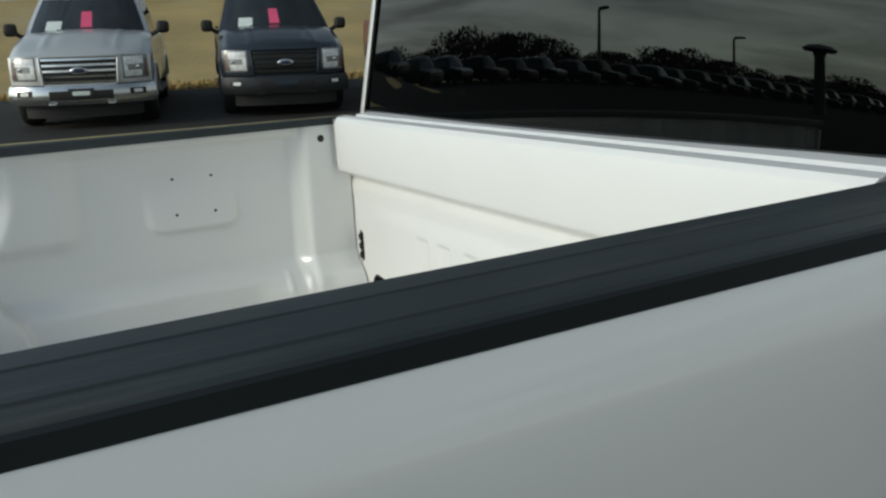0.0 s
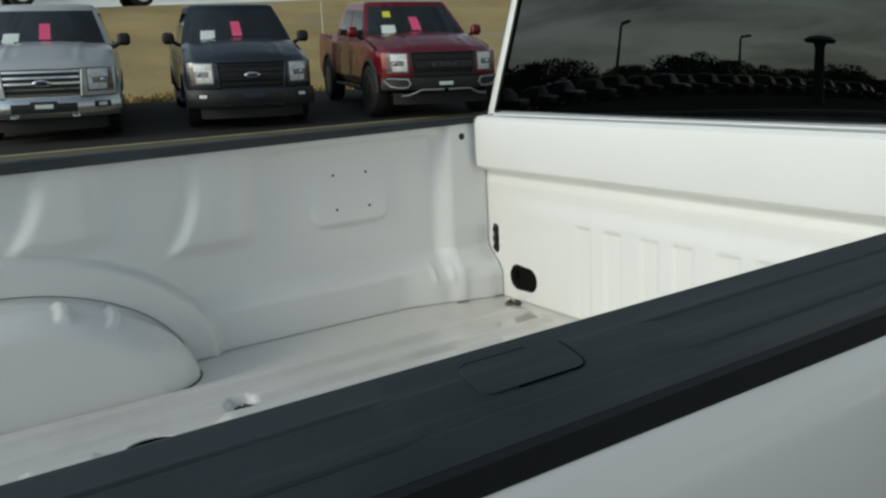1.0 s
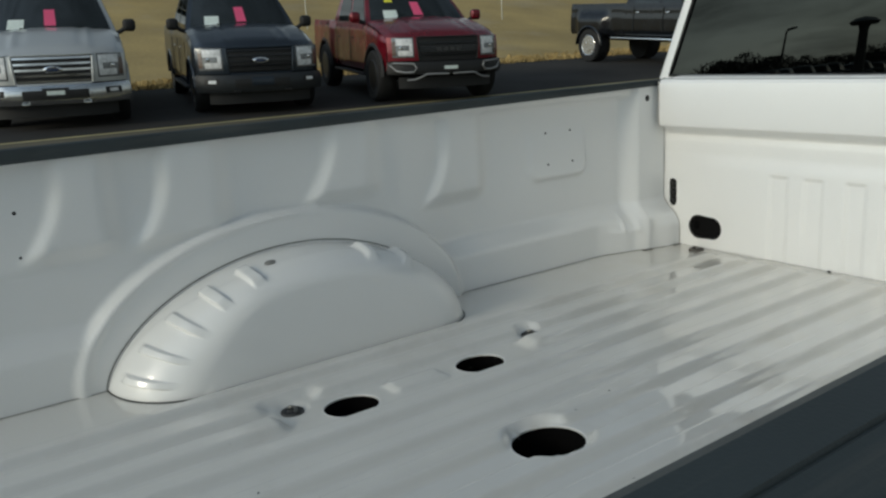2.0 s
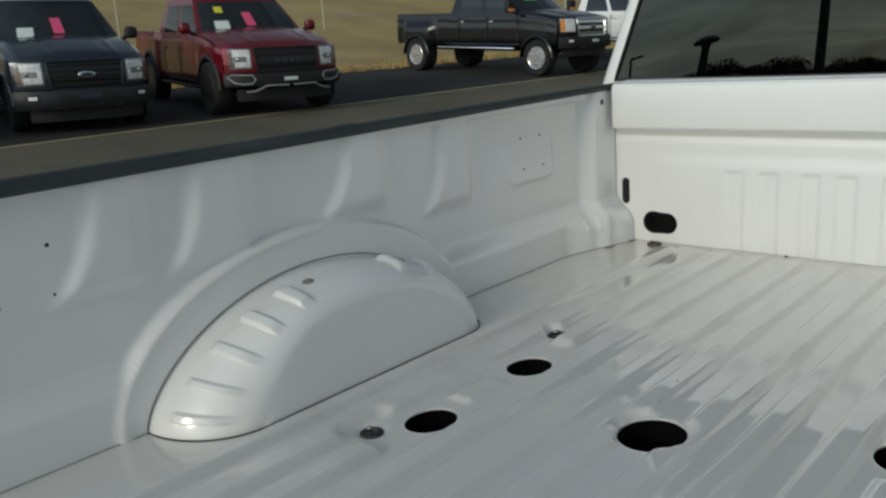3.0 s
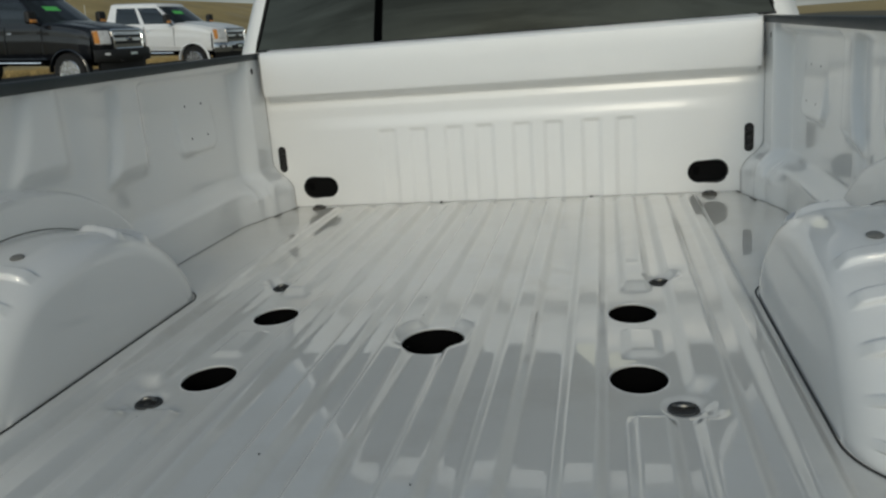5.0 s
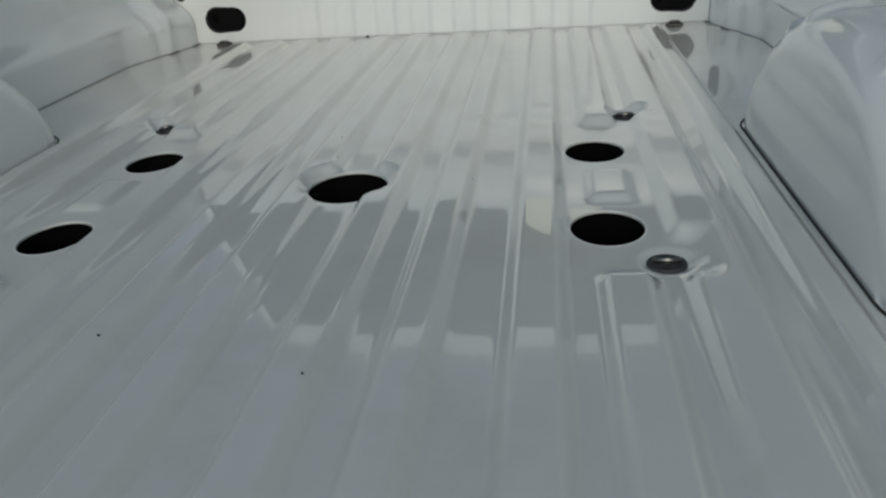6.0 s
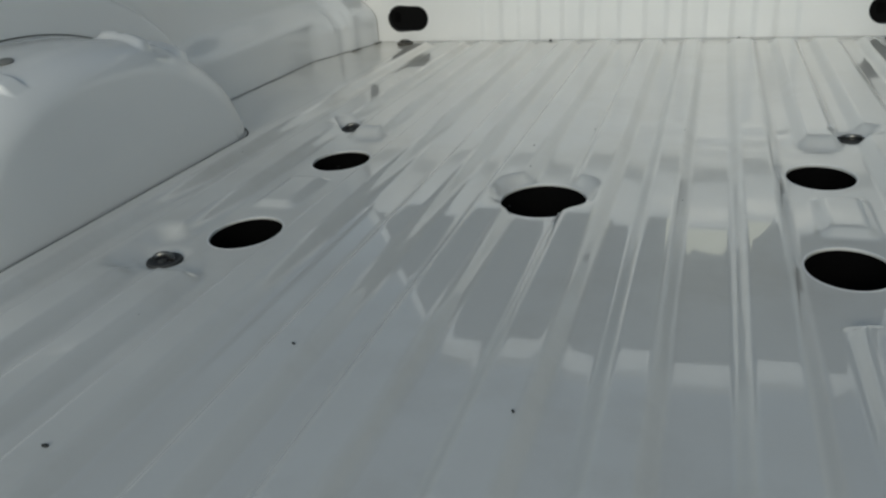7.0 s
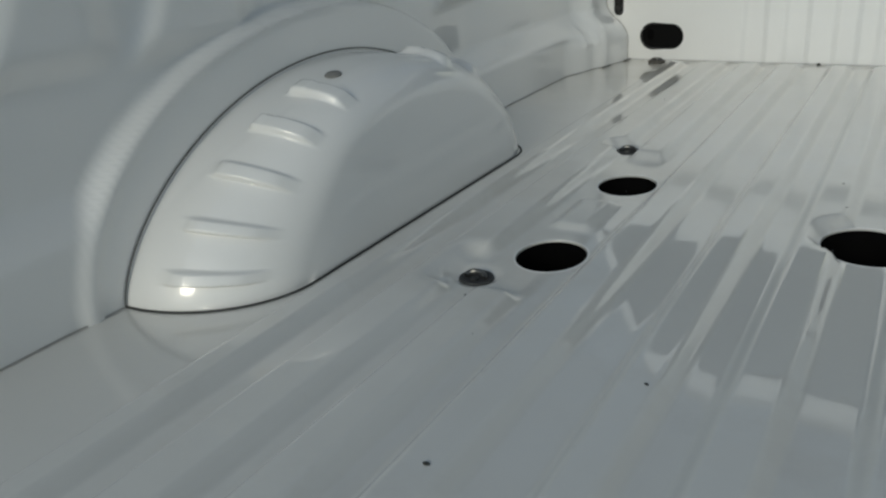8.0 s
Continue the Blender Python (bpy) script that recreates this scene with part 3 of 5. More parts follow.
def wall_x(y, z):
    """Distance of the inner side wall from the bed's middle line."""
    low_x = 0.836 + 0.020 * step(y, -1.02, -0.90)
    deep = 0.866 + 0.028 * step(y, -1.08, -0.80)
    x = low_x + (deep - low_x) * step(z, 1.050, 1.115)
    q = math.hypot((y - WC) / 0.523, (z - BF) / 0.327)
    x = 0.833 + (x - 0.833) * step(q, 0.990, 1.030) - 0.005 * max(0.0, 1 - ((q - 0.992) / 0.030) ** 2) * step(WC + 0.12 - y, 0.0, 0.15)
    # stake pockets stand proud below the rail, their rear edges sweeping back towards the foot
    for c, w, zb in ((-0.845, 0.050, 1.225), (-1.215, 0.042, 1.285), (-1.640, 0.050, 1.250), (-1.880, 0.035, 1.255), (-2.30, 0.045, 1.25)):
        back = c - w - 0.075 * max(0.0, 1 - (z - zb) / 0.16) ** 2
        e = step(y, back - 0.036, back + 0.004) * (1 - step(y, c + w - 0.010, c + w + 0.060))
        e *= step(z, zb - 0.02, zb + 0.030)
        x -= min(0.024, max(0.0, x - 0.848)) * e
    # shallow pressed plates for box link brackets, deepest at their lower edge
    for cy, cz, w, h, dep in ((-0.455, 1.312, 0.124, 0.084, 0.016), (-2.06, 1.318, 0.11, 0.085, 0.003)):
        d = math.hypot(max(0, abs(y - cy) - w + 0.04), max(0, abs(z - cz) - h + 0.04)) - 0.04
        x -= dep * (1 - step(d, -0.012, 0.006)) * max(0.0, 1 - (z - cz + h) / (1.9 * h))
    # the wall draws in at the front corner, more so near the floor
    low = 1 - step(z, 1.015, 1.085)
    x -= 0.050 * step(y, -0.185, -0.125) * (1 if x > 0.84 else 0.6) * (1 - 0.5 * low)
    x -= (0.034 * step(y, -0.33, -0.17) + 0.022 * step(y, -0.12, -0.03)) * low
    for gy in (-0.215, -0.162):
        x -= 0.005 * max(0.0, 1 - ((y - gy) / 0.011) ** 2) * step(z, 1.005, 1.030) * (1 - step(z, 1.060, 1.085))
    x += (max(0.843, min(x, 0.862)) - x) * step(z, 1.450, 1.474)
    return x


wy = np.concatenate([np.linspace(BED_END, -0.40, 240), np.linspace(-0.39, -0.002, 90)])
wz = np.linspace(BF - 0.004, 1.492, 96)
for s in (-1, 1):
    bm = sheet(lambda y, z: (s * wall_x(y, z), y, z), wy, wz, flip=(s < 0))
    part("inner_side", bm, WHITE, truck, "white pressed steel inner bed side", angle=75)
    for hy, hz in ((-0.503, 1.276), (-0.503, 1.373), (-0.398, 1.276), (-0.398, 1.373), (-2.008, 1.366), (-2.010, 1.271), (-2.112, 1.366), (-2.112, 1.271)):
        x = wall_x(hy, hz)
        part("bolt_hole", moved(lathe([(0.0, 0.0), (0.0045, 0.0008), (0.0052, 0.004)], 10, "x"), pose(s * (x - 0.0008), hy, hz, 0, 0, 0 if s > 0 else 180)), BLACK, truck)
    x = wall_x(-0.088, 1.449)
    part("round_hole", moved(lathe([(0.0, 0.0), (0.0105, 0.0008), (0.0115, 0.004)], 16, "x"), pose(s * (x - 0.0008), -0.088, 1.449, 0, 0, 0 if s > 0 else 180)), BLACK, truck, "black drilled hole near the corner")
    part("floor_seam", tube([(s * (wall_x(y, BF + 0.003) - 0.001), y, BF + 0.0015) for y in np.linspace(-0.97, -0.01, 40)], 0.0010, 6), PAINT_SEAM, truck, "grey sealer line along the floor")
    part("floor_seam", tube([(s * (wall_x(y, BF + 0.003) - 0.001), y, BF + 0.0015) for y in np.linspace(BED_END + 0.01, -1.89, 20)], 0.0009, 6), PAINT_SEAM, truck, "grey sealer line along the floor")
    part("corner_seam", tube([(s * (wall_x(-0.003, z) - 0.0005), -0.003, z) for z in np.linspace(BF, 1.36, 30)], 0.0012, 6), PAINT_SEAM, truck, "grey sealer line in the front corner")


# ---- wheelhouses ----
def arch_len(c):
    return WA_REAR if c < 0 else WA_FRONT


def arch_rise(t):
    return math.sin(t) ** (1.26 if math.cos(t) < 0 else 1.12)


def wheelhouse(s):
    th = np.concatenate([np.linspace(math.pi, 0.55 * math.pi, 190), np.linspace(0.545 * math.pi, 0.0, 120)])
    ribs = [-0.335, -0.528, -0.706, -0.860, -0.962, 0.335, 0.57]
    flat, turn = np.linspace(0.0, 1.0, 22), np.linspace(0.0, math.pi / 2, 22)[1:]

    def rib_lift(c, q, x):
        lift = 0.0
        for rc in ribs:
            b = max(0.0, 1 - ((c - rc) * 0.46 / max(0.30, q) / 0.019) ** 2)
            lift = max(lift, 0.0140 * min(1.0, 2.1 * b) * step(x, 0.672, 0.686) * (1 - step(x, 0.758, 0.774)))
        return lift
    bm = bmesh.new()
    rows = []
    for t in th:
        c, q = math.cos(t), math.sin(t)
        rear, front = step(-c, 0.35, 1.0), step(c, 0.35, 1.0)
        q, WA = arch_rise(t), arch_len(c)
        ry = 0.075 + 0.085 * rear + 0.035 * front
        rx = 0.085 + 0.095 * rear + 0.040 * front
        xin = 0.652
        row = []
        for f in flat:
            x = WALL + (xin + rx - WALL) * f
            lift = rib_lift(c, q, x)
            row.append(bm.verts.new((s * x, WC + (WA + lift) * c, BF - 0.004 + (WH + lift) * q - 0.004 * f)))
        for ph in turn:
            x = xin + rx * (1 - math.sin(ph))
            sh = ry * (1 - math.cos(ph)) - rib_lift(c, q, x)
            row.append(bm.verts.new((s * x, WC + (WA - sh) * c, BF - 0.004 + (WH - 0.004 - 0.78 * sh) * q)))
        last = row[-1].co
        for k in (0.66, 0.33, 0.0):
            row.append(bm.verts.new((s * (xin - 0.004 * (1 - k)), last.y, BF - 0.004 + (last.z - BF + 0.004) * k)))
        rows.append(row)
    for a, b in zip(rows, rows[1:]):
        for k in range(len(a) - 1):
            q4 = (a[k], a[k + 1], b[k + 1], b[k])
            if len({tuple(round(c, 6) for c in v.co) for v in q4}) >= 3:
                bm.faces.new(q4 if s < 0 else q4[::-1])
    bmesh.ops.remove_doubles(bm, verts=bm.verts, dist=1e-5)
    bmesh.ops.recalc_face_normals(bm, faces=bm.faces)
    house = part("wheelhouse", bm, WHITE, truck, "white rounded wheelhouse with pressed ribs", angle=80)
    arch = [(s * (0.8315), WC + arch_len(math.cos(t)) * math.cos(t) * 1.003, BF + WH * arch_rise(t) * 1.004) for t in np.linspace(math.pi, 0.02, 60)]
    part("arch_seam", tube(arch, 0.0012, 6), MID_SEAM, house, "grey sealer line round the wheelhouse")
    # grey disc, with the shade of a small dent put into its colour
    t = math.acos(-0.205)
    plug = lathe([(0.0, 0.0030), (0.010, 0.0026), (0.0135, 0.0), (0.012, -0.004)], 16, "z")
    part("plug_or_dent", moved(plug, pose(s * 0.742, WC + WA_REAR * math.cos(t), BF - 0.0055 + WH * arch_rise(t), 8)), DENT_GREY, house, "grey disc standing for a small shaded dent")
    foot = []
    for ph in np.linspace(0, math.pi / 2, 16):
        foot.append((s * (0.652 + 0.18 * (1 - math.sin(ph)) - 0.0062), WC - (WA_REAR - 0.16 * (1 - math.cos(ph))), BF + 0.001))
    foot.insert(0, (s * 0.834, WC - WA_REAR, BF + 0.001))
    for ph in np.linspace(math.pi / 2, 0, 12):
        foot.append((s * (0.652 + 0.125 * (1 - math.sin(ph)) - 0.0062), WC + (WA_FRONT - 0.11 * (1 - math.cos(ph))), BF + 0.001))
    part("floor_seam", tube(foot, 0.0018, 6), SEAM, house, "dark sealer line round the wheelhouse foot")


wheelhouse(-1)
wheelhouse(1)

# ---- outer sides, rails, tailgate ----
RAIL_ENDS = [(0.045, 1.5080, 1.490, 1.461), (-2.50, 1.4975, 1.481, 1.457)]


def rail_at(y):
    """Heights of the rail: inner top edge, outer top edge, lower outer edge."""
    for r0, r1 in zip(RAIL_ENDS, RAIL_ENDS[1:]):
        if y >= r1[0] - 1e-6:
            k = (y - r0[0]) / (r1[0] - r0[0])
            return [a + (b - a) * k for a, b in zip(r0[1:], r1[1:])]
    return list(RAIL_ENDS[-1][1:])


def outer_x(y, z):
    d = max(0.0, rail_at(y)[2] + 0.004 - z)
    x = 0.922 + 0.0385 * (1 - math.exp(-d / 0.07)) + 0.022 * min(1.0, d / 0.6)
    q = math.hypot((y - WC) / 0.64, (z - 0.43) / 0.93)
    return x + 0.030 * (1 - step(q, 0.80, 1.0))


oy = np.linspace(BED_END, 0.045, 130)
oz = np.concatenate([np.linspace(0.0, 0.75, 46), np.linspace(0.76, 1.0, 26)])
def stretch(loop, gap=0.004):
    """The same closed outline with points every few millimetres."""
    out = []
    for a, b in zip(loop, loop[1:] + loop[:1]):
        n = max(1, int(math.hypot(b[0] - a[0], b[1] - a[1]) / gap))
        out += [(a[0] + (b[0] - a[0]) * k / n, a[1] + (b[1] - a[1]) * k / n) for k in range(n)]
    return out


def rail_profile(y):
    zi, zo, zb = rail_at(y)
    f = lambda x: zi + (zo - zi) * ((x - 0.848) / 0.067) ** 1.5 if x > 0.848 else zi
    zf = zi - 0.0210 + 0.0050 * y
    out = [(0.838, zf), (0.838, zi - 0.010), (0.8405, zi - 0.003), (0.848, zi)]
    groove = 0.0020 * (1 - step(y, -1.355, -1.340) * (1 - step(y, -1.150, -1.135)))     # they stop short of the pocket cover
    for x0 in (0.872, 0.905):
        out += [(x0 - 0.0020, f(x0 - 0.0020)), (x0 - 0.0008, f(x0) - groove), (x0 + 0.0008, f(x0) - groove), (x0 + 0.0020, f(x0 + 0.0020))]
    out += [(0.914, zo), (0.9190, zo - 0.0030), (0.9215, zo - 0.007), (0.9225, zb), (0.915, zb - 0.001), (0.914, zf + 0.001), (0.860, zf)]
    return out


for s in (-1, 1):
    def side_z(y, k):
        return 0.55 + (rail_at(y)[2] + 0.004 - 0.55) * k
    bm = sheet(lambda y, k: (s * outer_x(y, side_z(y, k)), y, side_z(y, k)), oy, oz, keep=lambda y, k: math.hypot(y - WC, side_z(y, k) - 0.43) > 0.52, flip=(s > 0))
    part("outer_side", bm, OUTER_WHITE, truck, "glossy white outer bed side panel", angle=60)
    lip = tube([(s * (outer_x(WC + 0.53 * math.cos(a), 0.43 + 0.53 * math.sin(a)) - 0.004), WC + 0.53 * math.cos(a), 0.43 + 0.53 * math.sin(a)) for a in np.linspace(-0.1, math.pi + 0.1, 40)], 0.018, 8)
    part("arch_lip", lip, WHITE, truck)
    part("wheel_liner", lathe([(0.56, -0.15), (0.56, 0.0)], 32, "x"), VOID, truck).matrix_basis = Matrix.Translation((s * 0.80 if s > 0 else s * 0.80 + 0.15, WC, 0.43))
    ry_ = np.concatenate([np.linspace(0.045, -1.05, 9), [-1.13, -1.142, -1.153, -1.24, -1.338, -1.348, -1.358], np.linspace(-1.45, BED_END - 0.01, 9)])
    bm = bmesh.new()
    rings = [[bm.verts.new((s * x, y, z)) for x, z in rail_profile(y)] for y in ry_]
    for r0, r1 in zip(rings, rings[1:]):
        for k in range(len(r0)):
            k2 = (k + 1) % len(r0)
            bm.faces.new((r0[k], r0[k2], r1[k2], r1[k]))
    bm.faces.new(rings[0])
    bm.faces.new(rings[-1])
    bmesh.ops.recalc_face_normals(bm, faces=bm.faces)
    rail = part("rail_cap", bm, RAIL, truck, "black textured plastic bed rail cap", angle=25)
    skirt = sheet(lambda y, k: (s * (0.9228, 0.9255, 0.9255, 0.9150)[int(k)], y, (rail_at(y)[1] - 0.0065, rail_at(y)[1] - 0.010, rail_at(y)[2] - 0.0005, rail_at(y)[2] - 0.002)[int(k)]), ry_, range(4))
    part("rail_skirt", skirt, RAIL_SHADE, rail, "outer face of the rail cap, coloured darker for shade", angle=20)
    on_rail = pose(s * 0.8775, -1.256, rail_at(-1.256)[0] - 0.0047, 0, s * 15.0, 0)
    cover = prism(rounded(0.030, 0.076, 0.008), "z", -0.006, 0.0004)
    part("pocket_cover", moved(cover, on_rail), RAIL, rail, "black stake pocket cover")
    # the dark line round it is drawn only where it shows in the camera's view
    loop = stretch(rounded(0.0312, 0.0772, 0.009), 0.002)
    k0 = min(range(len(loop)), key=lambda k: math.hypot(loop[k][0] - s * 0.0156, loop[k][1] + 0.015))
    loop = loop[k0:] + loop[:k0]
    if loop[3][1] < loop[0][1]:
        loop = loop[:1] + loop[:0:-1]
    near, far = int(0.40 * len(loop)), int(0.52 * len(loop))
    part("pocket_gap", moved(tube([(x, y, 0.0) for x, y in loop[:near]], 0.0006, 6), on_rail), VOID, rail)
    part("pocket_gap", moved(tube([(x, y, 0.0) for x, y in loop[far:int(0.78 * len(loop))]], 0.0004, 6), on_rail), VOID, rail)
    # rear post of the bed side
    part("rear_post", boxed(min(s * 0.850, s * 0.925), max(s * 0.850, s * 0.925), BED_END - 0.012, BED_END + 0.012, 0.70, 1.454, 0.008), WHITE, truck)
    part("front_post", boxed(min(s * 0.855, s * 0.920), max(s * 0.855, s * 0.920), 0.012, 0.044, 0.70, 1.450, 0.006), WHITE, truck)
part("rear_sill", boxed(-0.84, 0.84, BED_END - 0.03, BED_END, 0.80, 0.945, 0.006), WHITE, truck)
gate = part("tailgate", boxed(-0.80, 0.80, BED_END - 0.60, BED_END - 0.035, 0.885, 0.940, 0.010), WHITE, truck, "white tailgate folded down flat")
part("tailgate_cap", boxed(-0.80, 0.80, BED_END - 0.625, BED_END - 0.597, 0.880, 0.946, 0.008), RAIL, gate, "black plastic tailgate cap")

# ---- cab ----
SECT = [(0.55, 0.975), (1.10, 0.992), (1.40, 0.985), (1.505, 0.968), (1.80, 0.853), (2.02, 0.770), (2.13, 0.720), (2.175, 0.640), (2.19, 0.40), (2.195, 0.0)]


def cab_half(z):
    for (z0, w0), (z1, w1) in zip(SECT, SECT[1:]):
        if z <= z1:
            return w0 + (w1 - w0) * (z - z0) / (z1 - z0)
    return 0.0


def rear_y(x, z):
    return 0.075 + (0.028 + 0.018 * min(1.3, x * x / 0.49)) * max(0.0, z - 1.50) - 0.030 * (1 - (x / 0.9) ** 2) + 0.25 * step(z, 2.10, 2.20) ** 2


def glass_half(z):
    return cab_half(z) - 0.078 + 0.02 * (z - 1.5)


GL0, GL1 = 1.512, 2.03
# back of the cab: skin round the glass opening
zz = np.concatenate([np.linspace(0.60, 1.505, 10), np.linspace(GL0, GL1, 14), np.linspace(2.05, 2.19, 10)])
uu = np.concatenate([np.linspace(-1, -0.9, 5), np.linspace(-0.88, 0.88, 25), np.linspace(0.9, 1, 5)])


def back_pt(u, z):
    if abs(u) <= 0.9:
        x = u / 0.9 * glass_half(z)
        return (x, rear_y(x, z), z)
    g, w = glass_half(z), cab_half(z)
    k = (abs(u) - 0.9) / 0.1
    x = g + (w - g) * k
    return (math.copysign(x, u), rear_y(x, z) + 0.05 * step(k, 0.45, 1.0) * k, z)


part("cab_back", sheet(back_pt, uu, zz, keep=lambda u, z: not (abs(u) < 0.9 and GL0 < z < GL1)), WHITE, truck, "white cab rear wall and corner pillars", angle=50)
glass_u, glass_z = np.linspace(-1, 1, 33), np.linspace(GL0 - 0.004, GL1 + 0.004, 17)
rear_glass = part("rear_window", sheet(lambda u, z: (u * glass_half(z), rear_y(u * glass_half(z), z) + 0.006, z), glass_u, glass_z), GLASS, truck, "dark tinted cab rear window")
edge = [(u * glass_half(GL0), rear_y(u * glass_half(GL0), GL0) + 0.002, GL0) for u in glass_u] + [(glass_half(z), rear_y(glass_half(z), z) + 0.002, z) for z in glass_z[1:]]
edge += [(u * glass_half(GL1), rear_y(u * glass_half(GL1), GL1) + 0.002, GL1) for u in glass_u[::-1][1:]] + [(-glass_half(z), rear_y(glass_half(z), z) + 0.002, z) for z in glass_z[::-1][1:-1]]
part("window_seal", tube(edge, 0.005, 6, True), BLACK, rear_glass, "black rubber window seal")
# sides, roof and nose
def body_top(y):
    if y < 2.05:
        return 2.195
    if y < 2.95:
        return 2.195 + (1.42 - 2.195) * (y - 2.05) / 0.90
    return 1.42 - 0.10 * (y - 2.95) / 1.2


def shell_pt(y, k):
    """k runs from the left sill (-1) over the roof (0) to the right sill (1)."""
    top = body_top(y)
    a = abs(k)
    z = 0.55 + (top - 0.55) * min(1.0, (1 - a) / 0.62)
    w = cab_half(min(z, 2.13))
    if a < 0.38:
        w = min(w, cab_half(min(top - 0.03, 2.13))) * (a / 0.38)
        z = top - 0.03 * (a / 0.38) ** 4
    if y > 3.7:
        w *= 1 - 0.10 * ((y - 3.7) / 0.45) ** 2
    return (math.copysign(w, k), y, z)


cab_y = np.concatenate([np.linspace(0.135, 2.0, 24), np.linspace(2.05, 2.95, 12), np.linspace(3.0, 4.15, 14)])
AX2 = 2.95
part("cab_shell", sheet(shell_pt, cab_y, np.linspace(-1, 1, 81), keep=lambda y, k: not (math.hypot(y - AX2, 0.55 + 1.0 * (1 - abs(k)) / 0.62 * 0.87 - 0.43) < 0.52 and abs(k) > 0.4), flip=True), WHITE, truck, "white cab, bonnet and wings", angle=40)
part("cab_floor", boxed(-0.95, 0.95, 0.09, 4.10, 0.50, 0.58, 0.01), VOID, truck)
part("nose", boxed(-0.86, 0.86, 4.10, 4.19, 0.60, 1.30, 0.03), BLACK, truck, "black grille panel")
for s in (-1, 1):
    win = sheet(lambda y, z: (s * (cab_half(z) + 0.004), y, z), np.linspace(0.42, 1.95, 12), np.linspace(1.53, 2.02, 8), keep=lambda y, z: y < 1.95 - 0.5 * (z - 1.53) and abs(y - 1.15) > 0.06, flip=(s > 0))
    part("side_window", win, CAR_GLASS, truck, "dark side windows of the cab")
part("windscreen", sheet(lambda x, y: (x * cab_half(min(body_top(y), 2.1)) * 0.9, y, body_top(y) + 0.004), np.linspace(-1, 1, 9), np.linspace(2.10, 2.90, 8), flip=False), CAR_GLASS, truck)


def wheel(parent, m, radius=0.41, width=0.28, rim_mat=ALLOY, spokes=6, side=1):
    """A wheel whose axle lies along its own y; side is the sense of its outer face."""
    r, w = radius, width / 2
    t = lathe([(r * 0.60, -w * 0.9), (r * 0.72, -w), (r * 0.92, -w), (r * 0.985, -w * 0.78), (r, -w * 0.4), (r, w * 0.4), (r * 0.985, w * 0.78), (r * 0.92, w), (r * 0.72, w), (r * 0.60, w * 0.9)], 36, "y")
    hub = new("wheel")
    hub.parent = parent
    hub.matrix_parent_inverse = Matrix.Identity(4)
    hub.matrix_basis = m
    ty = part("tyre", t, TYRE, None)
    ty.parent = hub
    rm = lathe([(r * 0.62, side * w * 0.92), (r * 0.60, side * w * 0.97), (r * 0.56, side * w * 0.90), (r * 0.53, side * w * 0.35), (r * 0.20, side * w * 0.30), (0.0, side * w * 0.30)], 32, "y")
    ro = part("rim", rm, POLISHED if rim_mat is POLISHED else DARK_ALLOY, None)
    ro.parent = hub
    sp = bmesh.new()
    for k in range(spokes):
        box(sp, r * 0.10, r * 0.56, side * w * 0.34 - 0.012, side * w * 0.34 + 0.034 * side, -r * 0.055, r * 0.055, 0.008, 1, pose(0, 0, 0, 0, 360 / spokes * k, 0))
    # on polished rims the bars are dark, standing for shaded hand holes
    so = part("spokes", sp, DARK_ALLOY if rim_mat is POLISHED else rim_mat, None)
    so.parent = hub
    # dark ring, coloured for the shade inside the hand holes
    if rim_mat is POLISHED:
        dark = part("hand_hole_shade", lathe([(r * 0.36, side * w * 0.335), (r * 0.34, side * w * 0.40), (r * 0.21, side * w * 0.42)], 28, "y"), DARK_ALLOY, None)
        dark.parent = hub
    ho = part("hub_cap", lathe([(0.0, side * w * 0.72), (r * 0.12, side * w * 0.70), (r * 0.17, side * w * 0.4)], 20, "y"), rim_mat, None)
    ho.parent = hub
    return hub


for s in (-1, 1):
    for y in (WC, AX2):
        wheel(truck, pose(s * 0.84, y, 0.41, 0, 0, 90), 0.41, 0.28, ALLOY, 8, -s)


# ---- parked trucks ----
def patch(fn, us, vs, off, back=0.03):
    """A plate that follows a surface fn(u, v, off), standing off it, with a skirt back into it."""
    bm = bmesh.new()
    g = [[bm.verts.new(fn(u, v, off)) for v in vs] for u in us]
    for i in range(len(us) - 1):
        for j in range(len(vs) - 1):
            bm.faces.new((g[i][j], g[i + 1][j], g[i + 1][j + 1], g[i][j + 1]))
    n, m = len(us) - 1, len(vs) - 1
    loop = [(i, 0) for i in range(n)] + [(n, j) for j in range(m)] + [(i, m) for i in range(n, 0, -1)] + [(0, j) for j in range(m, 0, -1)]
    low = {k: bm.verts.new(fn(us[k[0]], vs[k[1]], off - back)) for k in loop}
    for a, b in zip(loop, loop[1:] + loop[:1]):
        bm.faces.new((g[a[0]][a[1]], low[a], low[b], g[b[0]][b[1]]))
    bmesh.ops.recalc_face_normals(bm, faces=bm.faces)
    return bm


